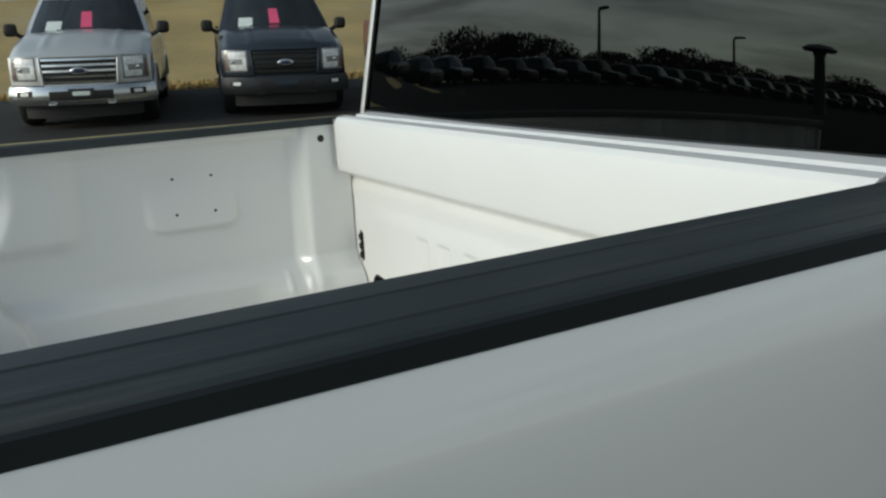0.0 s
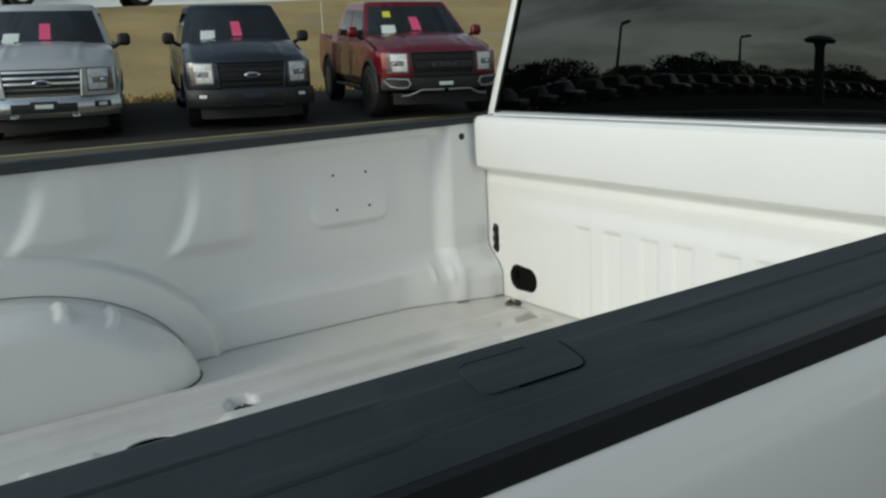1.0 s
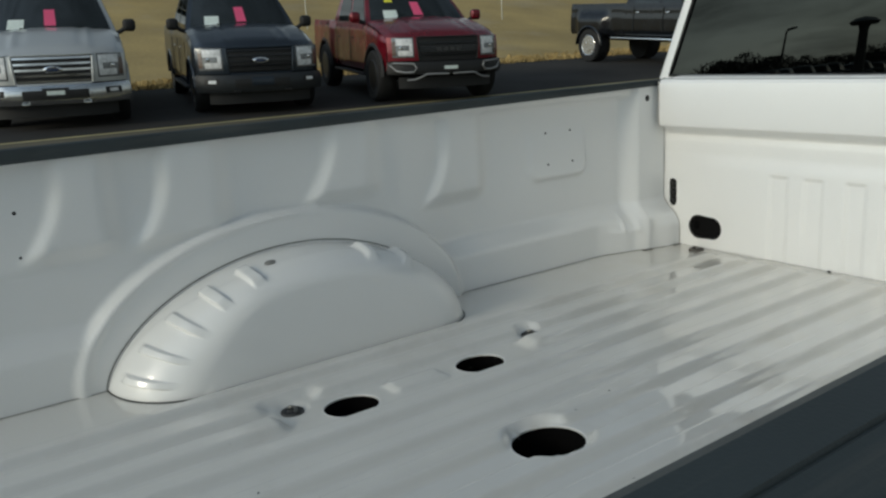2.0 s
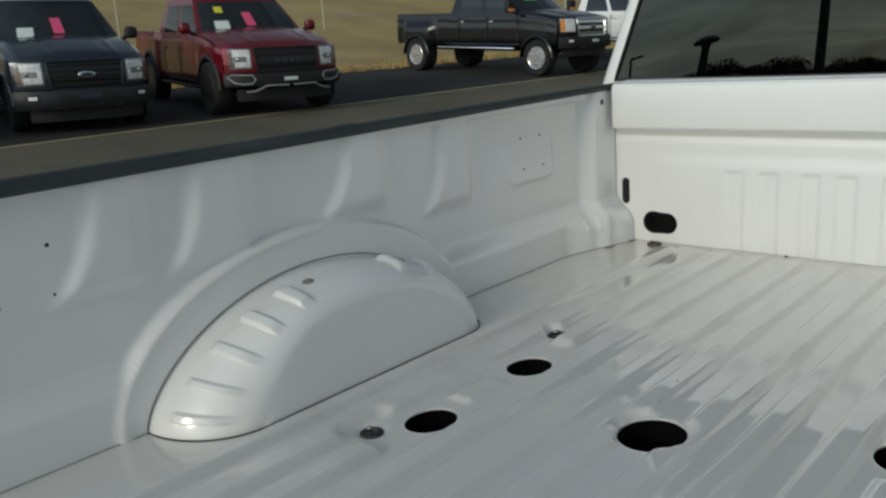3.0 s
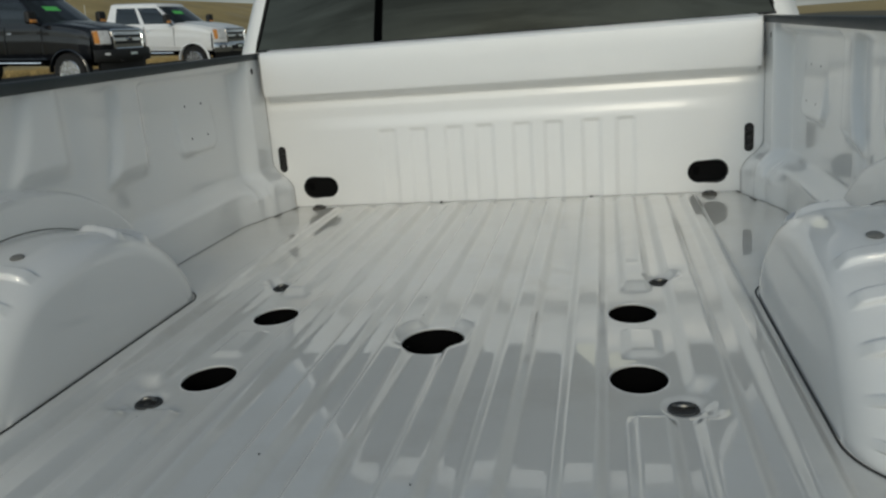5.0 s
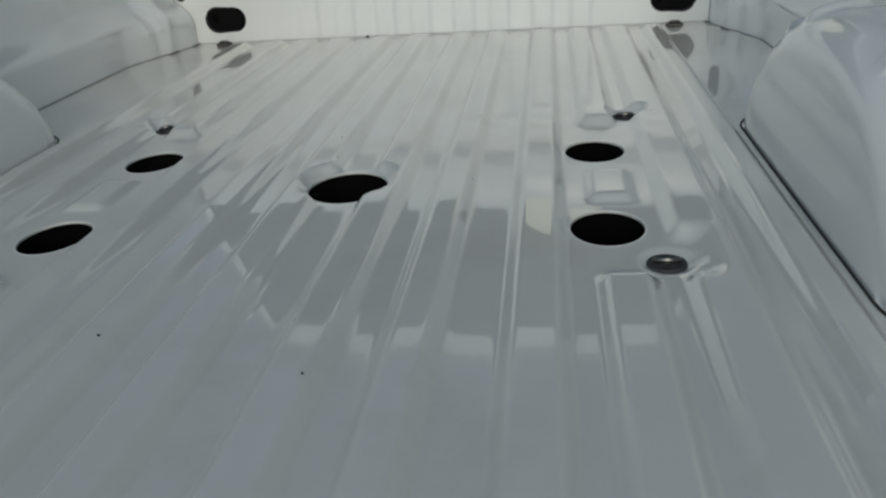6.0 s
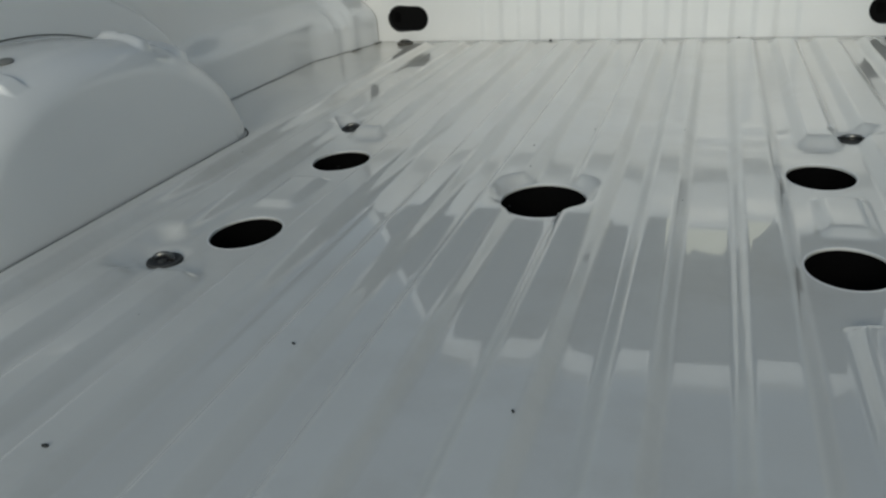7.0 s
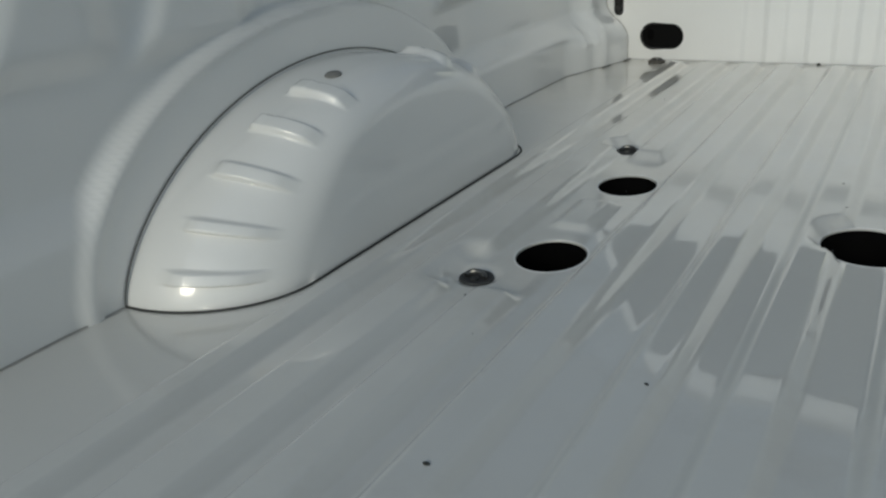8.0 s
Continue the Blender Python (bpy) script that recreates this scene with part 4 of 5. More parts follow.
def parked_truck(name, label, paint, style, group=""):
    """A pickup that faces its own +x, its front axle over its origin."""
    big, wide = style == "dually", style == "offroad"
    wb = {"f": 3.68, "offroad": 3.68, "dually": 4.38}[style]
    W = {"f": 1.005, "offroad": 1.075, "dually": 1.015}[style]
    up = {"f": -0.09, "offroad": 0.0, "dually": 0.22}[style]
    R = {"f": 0.415, "offroad": 0.465, "dually": 0.45}[style]
    th = tagged(new(name), label, "pickup truck", group)
    tail, cab_back = -wb - (0.98 if big else 1.20), (-3.12 if not big else -3.15)
    rise = {"f": 0.13, "offroad": 0.10, "dually": 0.0}[style]
    hf, hc = 1.185 + up, 1.345 + up + rise * 0.9          # hood height at its front edge and at the cowl
    lower = 0.52 + up

    def nose(u, z, off=0.0):
        """The front of the truck, bowed in plan and leaning back towards the hood."""
        a = abs(u)
        x = 0.93 - 0.05 * u * u - 0.20 * a ** 4 - 0.40 * max(0.0, z - 0.88 - up) ** 1.7
        n = Vector((1.0 - 0.35 * a ** 3, math.copysign(0.75 * a ** 3, u), 0.12)).normalized()
        return Vector((x, u * W * 0.985, z)) + n * off

    def hood(u, v, off=0.0):
        a = abs(u)
        x0, x1 = nose(u, hf).x, -0.46 - 0.20 * u * u
        k = 1 - (1 - v) ** 1.7
        z = hf + (hc - hf) * k + 0.035 * (1 - a * a) * (0.35 + 0.65 * v)
        z -= 0.055 * step(a, 0.86, 1.0) ** 1.5 + 0.030 * (1 - step(v, 0.0, 0.10))
        z += 0.022 * (1 - step(a, 0.50, 0.62)) * step(v, 0.02, 0.2)
        z -= 0.012 * step(a, 0.30, 0.42) * (1 - step(a, 0.44, 0.52)) * step(v, 0.05, 0.3)
        return Vector((x0 + (x1 - x0) * v, u * W * (0.985 - 0.012 * v), z + off))
    x_corner = nose(1.0, hf).x

    def edge_z(x):
        if x > -0.66:
            return hood(1.0, min(1.0, max(0.0, (x_corner - x) / (x_corner + 0.66)))).z
        return 1.315 + up + rise * 0.8 + 0.03 * step(x, cab_back + 0.1, cab_back - 0.1)

    def half(x, b=0.3):
        w = W
        for ax in (0.0, -wb):
            bulge = 0.055 if wide else (0.17 * (1 - step(b, 0.45, 0.85)) if big and ax < -1 else 0.022)
            w += bulge * (1 - step(abs(x - ax), 0.42, 0.78)) * step(x_corner - x, 0.0, 0.35)
        return w
    levels = [0.0, 0.05, 0.11, 0.18, 0.26, 0.34, 0.42, 0.50, 0.58, 0.66, 0.73, 0.80, 0.87, 0.93, 0.97, 1.0]

    def side(x, b):
        """Half width and height of the flank: tucked sill, crease under the windows, soft shoulder."""
        w = half(x, b) - 0.045 * (1 - step(b, 0.0, 0.14)) - 0.012 * step(b, 0.60, 0.68) - 0.030 * step(b, 0.85, 1.0)
        return w * (1 - 0.015 * (1 - step(x_corner - x, 0, 0.3))), lower + (edge_z(x) - lower) * b
    xs_ = np.linspace(x_corner, tail, 150)
    for s in (1, -1):
        def pt(x, k):
            w, z = side(x, levels[int(k)])
            return (x, s * w, z)

        def keep(x, k):
            z = side(x, (levels[int(k)] + levels[min(len(levels) - 1, int(k) + 1)]) / 2)[1]
            return not any(math.hypot(x - ax, z - R) < R + 0.075 for ax in (0.0, -wb))
        part("body_side", sheet(pt, xs_, range(len(levels)), keep, flip=(s > 0)), paint, th, angle=50)
    part("front_panel", sheet(lambda u, z: nose(u, z), np.linspace(-1, 1, 41), np.linspace(0.56 + up, hf - 0.028, 10)), paint, th, angle=50)
    part("hood", sheet(lambda u, v: hood(u, v), np.linspace(-1, 1, 61), np.linspace(0, 1, 26)), paint, th, "sculpted hood", angle=50)
    part("tail_panel", boxed(tail - 0.02, tail + 0.03, -W * 0.97, W * 0.97, lower + 0.05, edge_z(tail) - 0.01, 0.02), paint, th)
    part("bed_cover", boxed(tail + 0.02, cab_back + 0.05, -W * 0.95, W * 0.95, edge_z(tail) - 0.10, edge_z(tail) - 0.012, 0.02), paint if wide else BLACK, th)
    part("chassis", boxed(tail + 0.1, 0.72, -0.66, 0.66, 0.36 + up, 0.62 + up, 0.02), VOID, th, "black chassis and shadowed underside")
    part("wheel_liner", boxed(-0.58, 0.58, -W + 0.16, W - 0.16, 0.45 + up, 1.02 + up, 0.03), VOID, th)
    part("wheel_liner", boxed(-wb - 0.58, -wb + 0.58, -W + 0.16, W - 0.16, 0.45 + up, 1.00 + up, 0.03), VOID, th)

    # cab: rings from the belt line to the roof, bowed at the front and back
    zb, zt = 1.30 + up + rise * 0.8, 1.885 + up + rise

    def ring_pt(q, v, off=0.0):
        """q from 0 to 4 runs round the cab: windscreen, one flank, back, other flank; v from belt to roof edge."""
        xf, xb = -0.42 - 0.80 * v ** 1.08, cab_back + 0.10 * v
        h = (W - 0.045) - 0.20 * v ** 1.15
        q = q % 4
        sweep = 0.26 - 0.10 * v
        z = zb + (zt - zb) * v
        if q < 1:
            u = -1 + 2 * q
            p, n = Vector((xf - sweep * abs(u) ** 2.2, u * h, z)), Vector((1, 0.5 * u ** 3, 0.75))
        elif q < 2:
            k = q - 1
            p, n = Vector((xf - sweep + (xb + 0.03 - xf + sweep) * k, h, z)), Vector((0, 1, 0.3))
        elif q < 3:
            u = 1 - 2 * (q - 2)
            p, n = Vector((xb + 0.03 * u * u, u * h, z)), Vector((-1, 0, 0.1))
        else:
            k = 4 - q
            p, n = Vector((xf - sweep + (xb + 0.03 - xf + sweep) * k, -h, z)), Vector((0, -1, 0.3))
        return p + n.normalized() * off
    qs = np.linspace(0, 4, 81)[:-1]
    bm = bmesh.new()
    rings = [[bm.verts.new(ring_pt(q, v)) for q in qs] for v in np.linspace(0, 1, 9)]
    mid = Vector(((-1.22 + cab_back) / 2, 0, 0))
    for shrink, dz in ((0.985, 0.030), (0.955, 0.052), (0.90, 0.068), (0.75, 0.082), (0.5, 0.090), (0.2, 0.094), (0.01, 0.095)):
        row = []
        for q in qs:
            p = ring_pt(q, 1.0)
            row.append(bm.verts.new((mid.x + (p.x - mid.x) * shrink, p.y * shrink, zt + dz)))
        rings.append(row)
    for r0, r1 in zip(rings, rings[1:]):
        for k in range(len(qs)):
            k2 = (k + 1) % len(qs)
            bm.faces.new((r0[k], r0[k2], r1[k2], r1[k]))
    bmesh.ops.recalc_face_normals(bm, faces=bm.faces)
    part("cab_roof", bm, paint, th, "cab roof and pillars", angle=50)
    ws = part("windscreen", patch(lambda u, v, o: ring_pt((u + 1) / 2, v, o), np.linspace(-0.92, 0.92, 25), np.linspace(0.03, 0.95, 9), 0.006, 0.012), CAR_GLASS, th, "dark windscreen")

    def card(u0, u1, v0, v1, material, nm):
        part(nm, patch(lambda u, v, o: ring_pt((u + 1) / 2 % 4, v, o), np.linspace(u0, u1, 4), np.linspace(v0, v1, 4), 0.009, 0.002), material, ws, "", False)
    if big:
        card(-0.55, -0.05, 0.55, 0.72, GREEN_TAG, "window_sticker")
    else:
        card(-0.10, 0.085, 0.22, 0.62, PINK, "price_card")
        card(-0.68, -0.42, 0.14, 0.38, PAPER, "window_sticker")
        if wide:
            card(-0.62, -0.46, 0.62, 0.80, YELLOW_TAG, "window_sticker")
    for k, y in ((0, -0.45), (1, 0.25)):
        part("wiper", tube([hood(y, 0.99, 0.01), ring_pt((y + 1) / 2 + 0.17, 0.07, 0.016), ring_pt((y + 1) / 2 + 0.30, 0.085, 0.016)], 0.010, 5), BLACK, th)
    for s in (1, -1):
        def flank(k, v, o):
            return ring_pt(1 + k if s > 0 else 4 - k, v, o)
        for k0, k1, slant in ((0.03, 0.42, 0.0), (0.48, 0.86, 0.0)):
            win = part("side_window", patch(flank, np.linspace(k0, k1, 7), np.linspace(0.05, 0.88, 6), 0.006, 0.012), CAR_GLASS, th, "dark side window reflecting the sky")
            x = flank(k1, 0, 0).x
            part("door_handle", boxed(x + 0.06, x + 0.20, s * (W - 0.018) - 0.022, s * (W - 0.012) + 0.022, 1.09 + up, 1.125 + up, 0.010), CHROME if not wide else BLACK, th)
            part("door_gap", boxed(x - 0.006, x + 0.006, s * W - 0.022, s * W - 0.009, lower + 0.12, 1.26 + up), SEAM, th, smooth=False)
        part("door_gap", boxed(-0.66, -0.648, s * W - 0.012, s * W - 0.001, lower + 0.12, 1.22 + up), SEAM, th, smooth=False)
        y0, y1 = s * (W + 0.06), s * (W + (0.33 if big else 0.26))
        mo = part("mirror", boxed(-0.80, -0.64, min(y0, y1), max(y0, y1), 1.33 + up + rise * 0.7, (1.62 if big else 1.53) + up + rise * 0.7, 0.062, 4), BLACK if not wide else paint, th, "side mirror")
        part("mirror_arm", tube([(-0.72, s * (W - 0.06), 1.30 + up + rise * 0.7), (-0.72, s * (W + 0.03), 1.335 + up + rise * 0.7), (-0.72, s * (W + 0.12), 1.40 + up + rise * 0.7)], 0.035, 8), BLACK, mo)
        if big:
            part("mirror_indicator", boxed(-0.66, -0.632, min(y0, y1) + 0.03, max(y0, y1) - 0.03, 1.35 + up, 1.43 + up, 0.01), AMBER, mo)
        # wheel arches and wheels
        for ax in (0.0, -wb):
            w = half(ax)
            r0, r1 = R + 0.045, R + (0.125 if wide else 0.10)
            prof = [(r0, -0.10), (r0, 0.002), (r0 + 0.012, 0.018), ((r0 + r1) / 2, 0.020 if wide else 0.010), (r1, -0.004), (r1 + 0.004, -0.03)]
            bmx = sheet(lambda a, k: (ax + prof[int(k)][0] * math.cos(a), s * (w + prof[int(k)][1]), R + prof[int(k)][0] * math.sin(a)), np.linspace(0.02, math.pi - 0.02, 34), range(len(prof)))
            part("wheel_arch", bmx, BLACK if wide else paint, th, "black plastic wheel arch flare" if wide else "", angle=60)
            wheel(th, pose(ax, s * (W - 0.14 + (0.06 if wide else 0)), R), R, 0.31 if style != "f" else 0.275, {"f": ALLOY, "offroad": DARK_ALLOY, "dually": POLISHED}[style], 6 if not big else 8, s)
            if big and ax < -1:
                wheel(th, pose(ax, s * (W + 0.05), R), R, 0.22, POLISHED, 8, s)
        part("side_step", boxed(-wb + 0.75, -0.72, min(s * (W - 0.10), s * (W + 0.05)), max(s * (W - 0.10), s * (W + 0.05)), 0.42 + up, 0.47 + up, 0.02), CHROME if big else BLACK, th)
        # headlamps: dark housing, bright upper and lower elements, clear outer wrap
        u0, u1 = (0.60, 0.955) if not wide else (0.60, 0.93)
        lz0, lz1 = (0.855 if big else 0.815) + up, 1.155 + up

        def lamp(u, z, o):
            return nose(s * u, z, o)

        def block(a, b, c, d, o, material, nm, parent, lab=""):
            return part(nm, patch(lamp, np.linspace(u0 + (u1 - u0) * a, u0 + (u1 - u0) * b, 7), np.linspace(lz0 + (lz1 - lz0) * c, lz0 + (lz1 - lz0) * d, 4), o, 0.03), material, parent, lab, angle=30)
        ho = block(0.0, 1.0, 0.0, 1.0, 0.006, LAMP_HOUSE if not big else LAMP, "headlamp", th, "headlamp with bright upper and lower elements")
        if big:
            block(0.72, 1.0, 0.04, 0.96, 0.016, AMBER, "indicator_lamp", ho, "amber indicator")
            block(0.08, 0.66, 0.08, 0.46, 0.014, LAMP, "lamp_lens", ho)
            block(0.08, 0.66, 0.54, 0.92, 0.014, LAMP, "lamp_lens", ho)
        else:
            block(0.06, 0.82, 0.60, 0.94, 0.016, LAMP, "lamp_lens", ho)
            block(0.06, 0.74, 0.08, 0.34, 0.016, LAMP, "lamp_lens", ho)
            block(0.06, 0.22, 0.34, 0.60, 0.014, LAMP, "lamp_lens", ho)
            block(0.84, 1.0, 0.10, 0.80, 0.012, AMBER_DIM, "side_marker", ho, "dull amber side marker")
            part("projector", lathe([(0.0, 0.016), (0.028, 0.010), (0.036, 0.0)], 14, "x"), CHROME, ho).matrix_basis = Matrix.Translation(nose(s * (u0 + 0.60 * (u1 - u0)), (lz0 + lz1) / 2 - 0.01, 0.010))
    # grille, tapering towards the bumper
    gz0, gz1 = 0.745 + up, 1.155 + up

    def grille(u, z, o):
        k = (z - gz0) / (gz1 - gz0)
        return nose(u * (0.515 + 0.035 * k), z, o)
    part("grille_back", patch(grille, np.linspace(-1, 1, 17), np.linspace(gz0, gz1, 5), 0.010, 0.04), BLACK, th)
    loop = [grille(u, gz1, 0.020) for u in np.linspace(-0.96, 0.96, 15)] + [grille(1.0, z, 0.020) for z in np.linspace(gz1 - 0.03, gz0 + 0.02, 6)]
    loop += [grille(u, gz0, 0.020) for u in np.linspace(0.94, -0.94, 15)] + [grille(-1.0, z, 0.020) for z in np.linspace(gz0 + 0.02, gz1 - 0.03, 6)]
    part("grille_frame", tube(loop, {"f": 0.020, "offroad": 0.014, "dually": 0.032}[style], 8, True), {"f": paint, "offroad": BLACK, "dually": CHROME}[style], th)
    bars = {"f": 5, "offroad": 2, "dually": 3}[style]
    bar_mat = {"f": CHROME if paint is SILVER else BLACK_PAINT, "offroad": BLACK_PAINT, "dually": CHROME}[style]
    for k in range(bars):
        z = gz0 + (gz1 - gz0) * (k + (0.5 if bars > 2 else 0.5)) / bars
        h = {"f": 0.015, "offroad": 0.012, "dually": 0.036}[style]
        part("grille_bar", patch(grille, np.linspace(-0.95, 0.95, 15), np.linspace(z - h, z + h, 3), 0.030, 0.03), bar_mat, th)
    gm = (gz0 + gz1) / 2
    if wide:
        rail_ = part("grille_bar", patch(grille, np.linspace(-0.95, 0.95, 15), np.linspace(gm - 0.055, gm + 0.055, 3), 0.034, 0.03), BLACK_PAINT, th)
        for k in range(4):
            y = -0.33 + 0.22 * k
            part("grille_block", patch(grille, np.linspace(y - 0.075, y + 0.075, 4), np.linspace(gm - 0.032, gm + 0.032, 3), 0.046, 0.02), DARK_STEEL, rail_)
    else:
        at = Matrix.Translation(nose(0, gm, 0.034))
        em = part("emblem", moved(lathe([(0.0, 0.018), (0.10, 0.016), (0.128, 0.0)], 28, "x"), at @ Matrix.Diagonal((1, 1, 0.42, 1))), CHROME, th, "oval chrome badge")
        part("emblem_face", moved(lathe([(0.0, 0.022), (0.080, 0.020), (0.092, 0.014)], 28, "x"), at @ Matrix.Diagonal((1, 1, 0.34, 1))), BADGE, em)
    # bumper wrapping round the corners
    bz0, bz1 = 0.46 + up, 0.735 + up

    def bumper(u, z, o):
        k = (z - bz0) / (bz1 - bz0)
        return nose(u, z, o + 0.085 * math.sin(math.pi * min(1.0, 0.22 + 0.62 * k)) * (1 - 0.35 * u ** 4))
    bmat = {"f": paint, "offroad": BLACK, "dually": CHROME if paint is not BLACK_PAINT else BLACK}[style]
    if paint is SILVER:
        bmat = CHROME_DULL
    elif paint is BLUE:
        bmat = BLUE_TRIM
    b0 = bz0 if not wide else bz0 + 0.06
    bump = part("bumper", patch(bumper, np.linspace(-0.99, 0.99, 41), np.linspace(b0, bz1, 9), 0.02, 0.10), bmat, th, "front bumper", angle=40)
    part("bumper_gap", patch(bumper, np.linspace(-0.97, 0.97, 41), np.linspace(bz1 + 0.002, bz1 + 0.018, 2), 0.0, 0.06), VOID, bump)
    part("air_intake", patch(bumper, np.linspace(-0.44, 0.44, 17), np.linspace(0.53 + up, 0.66 + up, 4), 0.025, 0.02), BLACK, bump)
    part("plate_holder", patch(bumper, np.linspace(-0.18, 0.18, 7), np.linspace(0.55 + up, 0.69 + up, 4), 0.035, 0.02), BLACK if paint is not BLUE else paint, bump)
    if paint is not BLUE:
        part("dealer_plate", patch(bumper, np.linspace(-0.12, 0.12, 5), np.linspace(0.59 + up, 0.65 + up, 3), 0.040, 0.008), PAPER, bump)
    part("valance", patch(nose, np.linspace(-0.86, 0.86, 21), np.linspace(0.28 + up, 0.48 + up, 4), -0.05, 0.20), BLACK, th)
    for s in (1, -1):
        if wide:
            duct = [bumper(s * u, z, 0.035) for u, z in ((0.58, 0.625 + up), (0.62, 0.56 + up), (0.74, 0.55 + up), (0.86, 0.58 + up), (0.95, 0.69 + up), (0.90, 0.715 + up), (0.74, 0.705 + up), (0.62, 0.70 + up))]
            part("air_duct", tube(duct, 0.018, 8, True), DUCT, bump, "silver air duct surround")
            skid = [bumper(s * u, z, 0.05) for u, z in ((0.04, 0.51 + up), (0.28, 0.515 + up), (0.42, 0.515 + up), (0.50, 0.47 + up), (0.60, 0.43 + up), (0.72, 0.42 + up))]
            part("skid_bar", tube(skid, 0.017, 8), DUCT, bump)
        else:
            fog = part("fog_lamp", patch(lambda u, z, o: bumper(s * u, z, o), np.linspace(0.66, 0.86, 7), np.linspace(0.58 + up, 0.67 + up, 4), 0.024, 0.02), BLACK, bump)
            part("fog_lens", patch(lambda u, z, o: bumper(s * u, z, o), np.linspace(0.71, 0.81, 4), np.linspace(0.60 + up, 0.65 + up, 3), 0.030, 0.02), LAMP, fog)
            part("tow_hook", tube([(0.96, s * 0.36, 0.49 + up), (1.04, s * 0.37, 0.48 + up), (1.04, s * 0.45, 0.48 + up), (0.96, s * 0.46, 0.49 + up)], 0.018, 8), CHROME if paint is SILVER else BLACK, bump)
    return th


def parked_car(name, label, paint, group=""):
    """A lower car of the same row: lofted body, glass, lamps and wheels; it faces its own +x."""
    th = tagged(new(name), label, "car", group)
    W = 0.93

    def top(x):
        if x > -0.75:
            return 0.92 - 0.16 * step(x, -0.2, 0.85) ** 1.2
        if x > -1.55:
            return 0.92 + 0.70 * math.sin((-0.75 - x) / 0.80 * math.pi / 2) ** 1.1
        return 1.62 - 0.10 * step(-x, 2.6, 3.6)
    prof = [(0.90, 0.0), (1.0, 0.12), (1.0, 0.32), (0.985, 0.46)]

    def body(x, k):
        k = int(k)
        end = 1 - 0.16 * step(x, 0.35, 0.88) ** 2 - 0.10 * step(-x, 3.2, 3.75)
        t = top(x)
        if k < 4:
            a, z = prof[k][0], 0.30 + 0.56 * prof[k][1] / 0.46
        else:
            f = (k - 3) / 5
            z = 0.86 + (t - 0.86) * math.sin(f * math.pi / 2)
            a = (0.985 - 0.22 * (t - 0.86) / 0.76 * f) * math.cos(max(0.0, f - 0.45) / 0.55 * math.pi / 2) ** 0.6
        return a * W * end, z
    xs_ = list(np.linspace(0.88, -3.75, 60))
    for s in (1, -1):
        part("body_side", sheet(lambda x, k: (x, s * body(x, k)[0], body(x, k)[1]), xs_, range(9), lambda x, k: not any(math.hypot(x - ax, body(x, k)[1] - 0.33) < 0.37 for ax in (0.0, -2.75)), flip=(s > 0)), paint, th, angle=60)
        part("side_window", sheet(lambda x, f: (x, s * (0.91 - 0.17 * f), 0.93 + 0.52 * f), np.linspace(-1.25, -3.3, 8), np.linspace(0.05, 0.95, 3)), DULLED_GLASS, th)
        part("headlamp", boxed(0.66, 0.86, min(s * 0.50, s * 0.76), max(s * 0.50, s * 0.76), 0.62, 0.76, 0.04, 3), LAMP, th)
        for ax in (0.0, -2.75):
            wheel(th, pose(ax, s * 0.80, 0.33), 0.33, 0.22, ALLOY, 5, s)
    part("nose_panel", boxed(0.70, 0.885, -0.74, 0.74, 0.30, 0.78, 0.05, 3), paint, th)
    part("grille", boxed(0.80, 0.895, -0.42, 0.42, 0.44, 0.66, 0.03), BLACK, th)
    part("windscreen", sheet(lambda u, f: (-0.82 - 0.62 * f - 0.10 * u * u, u * (0.80 - 0.14 * f), 0.97 + 0.56 * f), np.linspace(-1, 1, 9), np.linspace(0.05, 0.95, 4)), DULLED_GLASS, th)
    part("tail_panel", boxed(-3.78, -3.72, -0.78, 0.78, 0.35, 1.45, 0.02), paint, th)
    part("underbody", boxed(-3.7, 0.75, -0.72, 0.72, 0.22, 0.60, 0.02), VOID, th)
    return th


# weak reflections keep the far cars dark in the rear window
DULLED_BLACK = mat("dulled_black_paint", (0.016, 0.018, 0.020), 0.4, ior=1.25, coat=0.25, vary=0.2, size=3)
DULLED_GREY = mat("dulled_grey_paint", (0.07, 0.075, 0.08), 0.4, ior=1.25, coat=0.25, vary=0.2, size=3)
DULLED_GLASS = mat("dulled_car_glass", (0.008, 0.009, 0.009), 0.2, ior=1.25, vary=0.2, size=3)
DUCT = mat("satin_grey_trim", (0.30, 0.30, 0.30), 0.4, metal=0.3, vary=0.1, size=8)
LAMP_HOUSE = mat("dark_headlamp_housing", (0.19, 0.195, 0.20), 0.2, metal=0.3, coat=0.9, vary=0.3, size=18, fine=60)
AMBER_DIM = mat("dull_amber_lens", (0.10, 0.055, 0.04), 0.25, coat=0.6, vary=0.1, size=20)
CHROME_DULL = mat("brushed_chrome_bumper", (0.62, 0.63, 0.63), 0.22, metal=0.95, vary=0.06, size=5)
SILVER = mat("silver_car_paint", (0.56, 0.57, 0.56), 0.34, metal=0.45, coat=0.7, vary=0.03, size=2)
BLUE = mat("blue_grey_car_paint", (0.017, 0.026, 0.038), 0.3, metal=0.5, coat=0.55, vary=0.05, size=2)
BLUE_TRIM = mat("dark_blue_grey_bumper", (0.016, 0.019, 0.022), 0.5, vary=0.1, size=4)
RED = mat("deep_red_car_paint", (0.17, 0.005, 0.014), 0.28, metal=0.35, coat=0.6, vary=0.05, size=2)
BLACK_PAINT = mat("black_car_paint", (0.006, 0.007, 0.009), 0.25, ior=1.35, coat=0.45, vary=0.05, size=2)


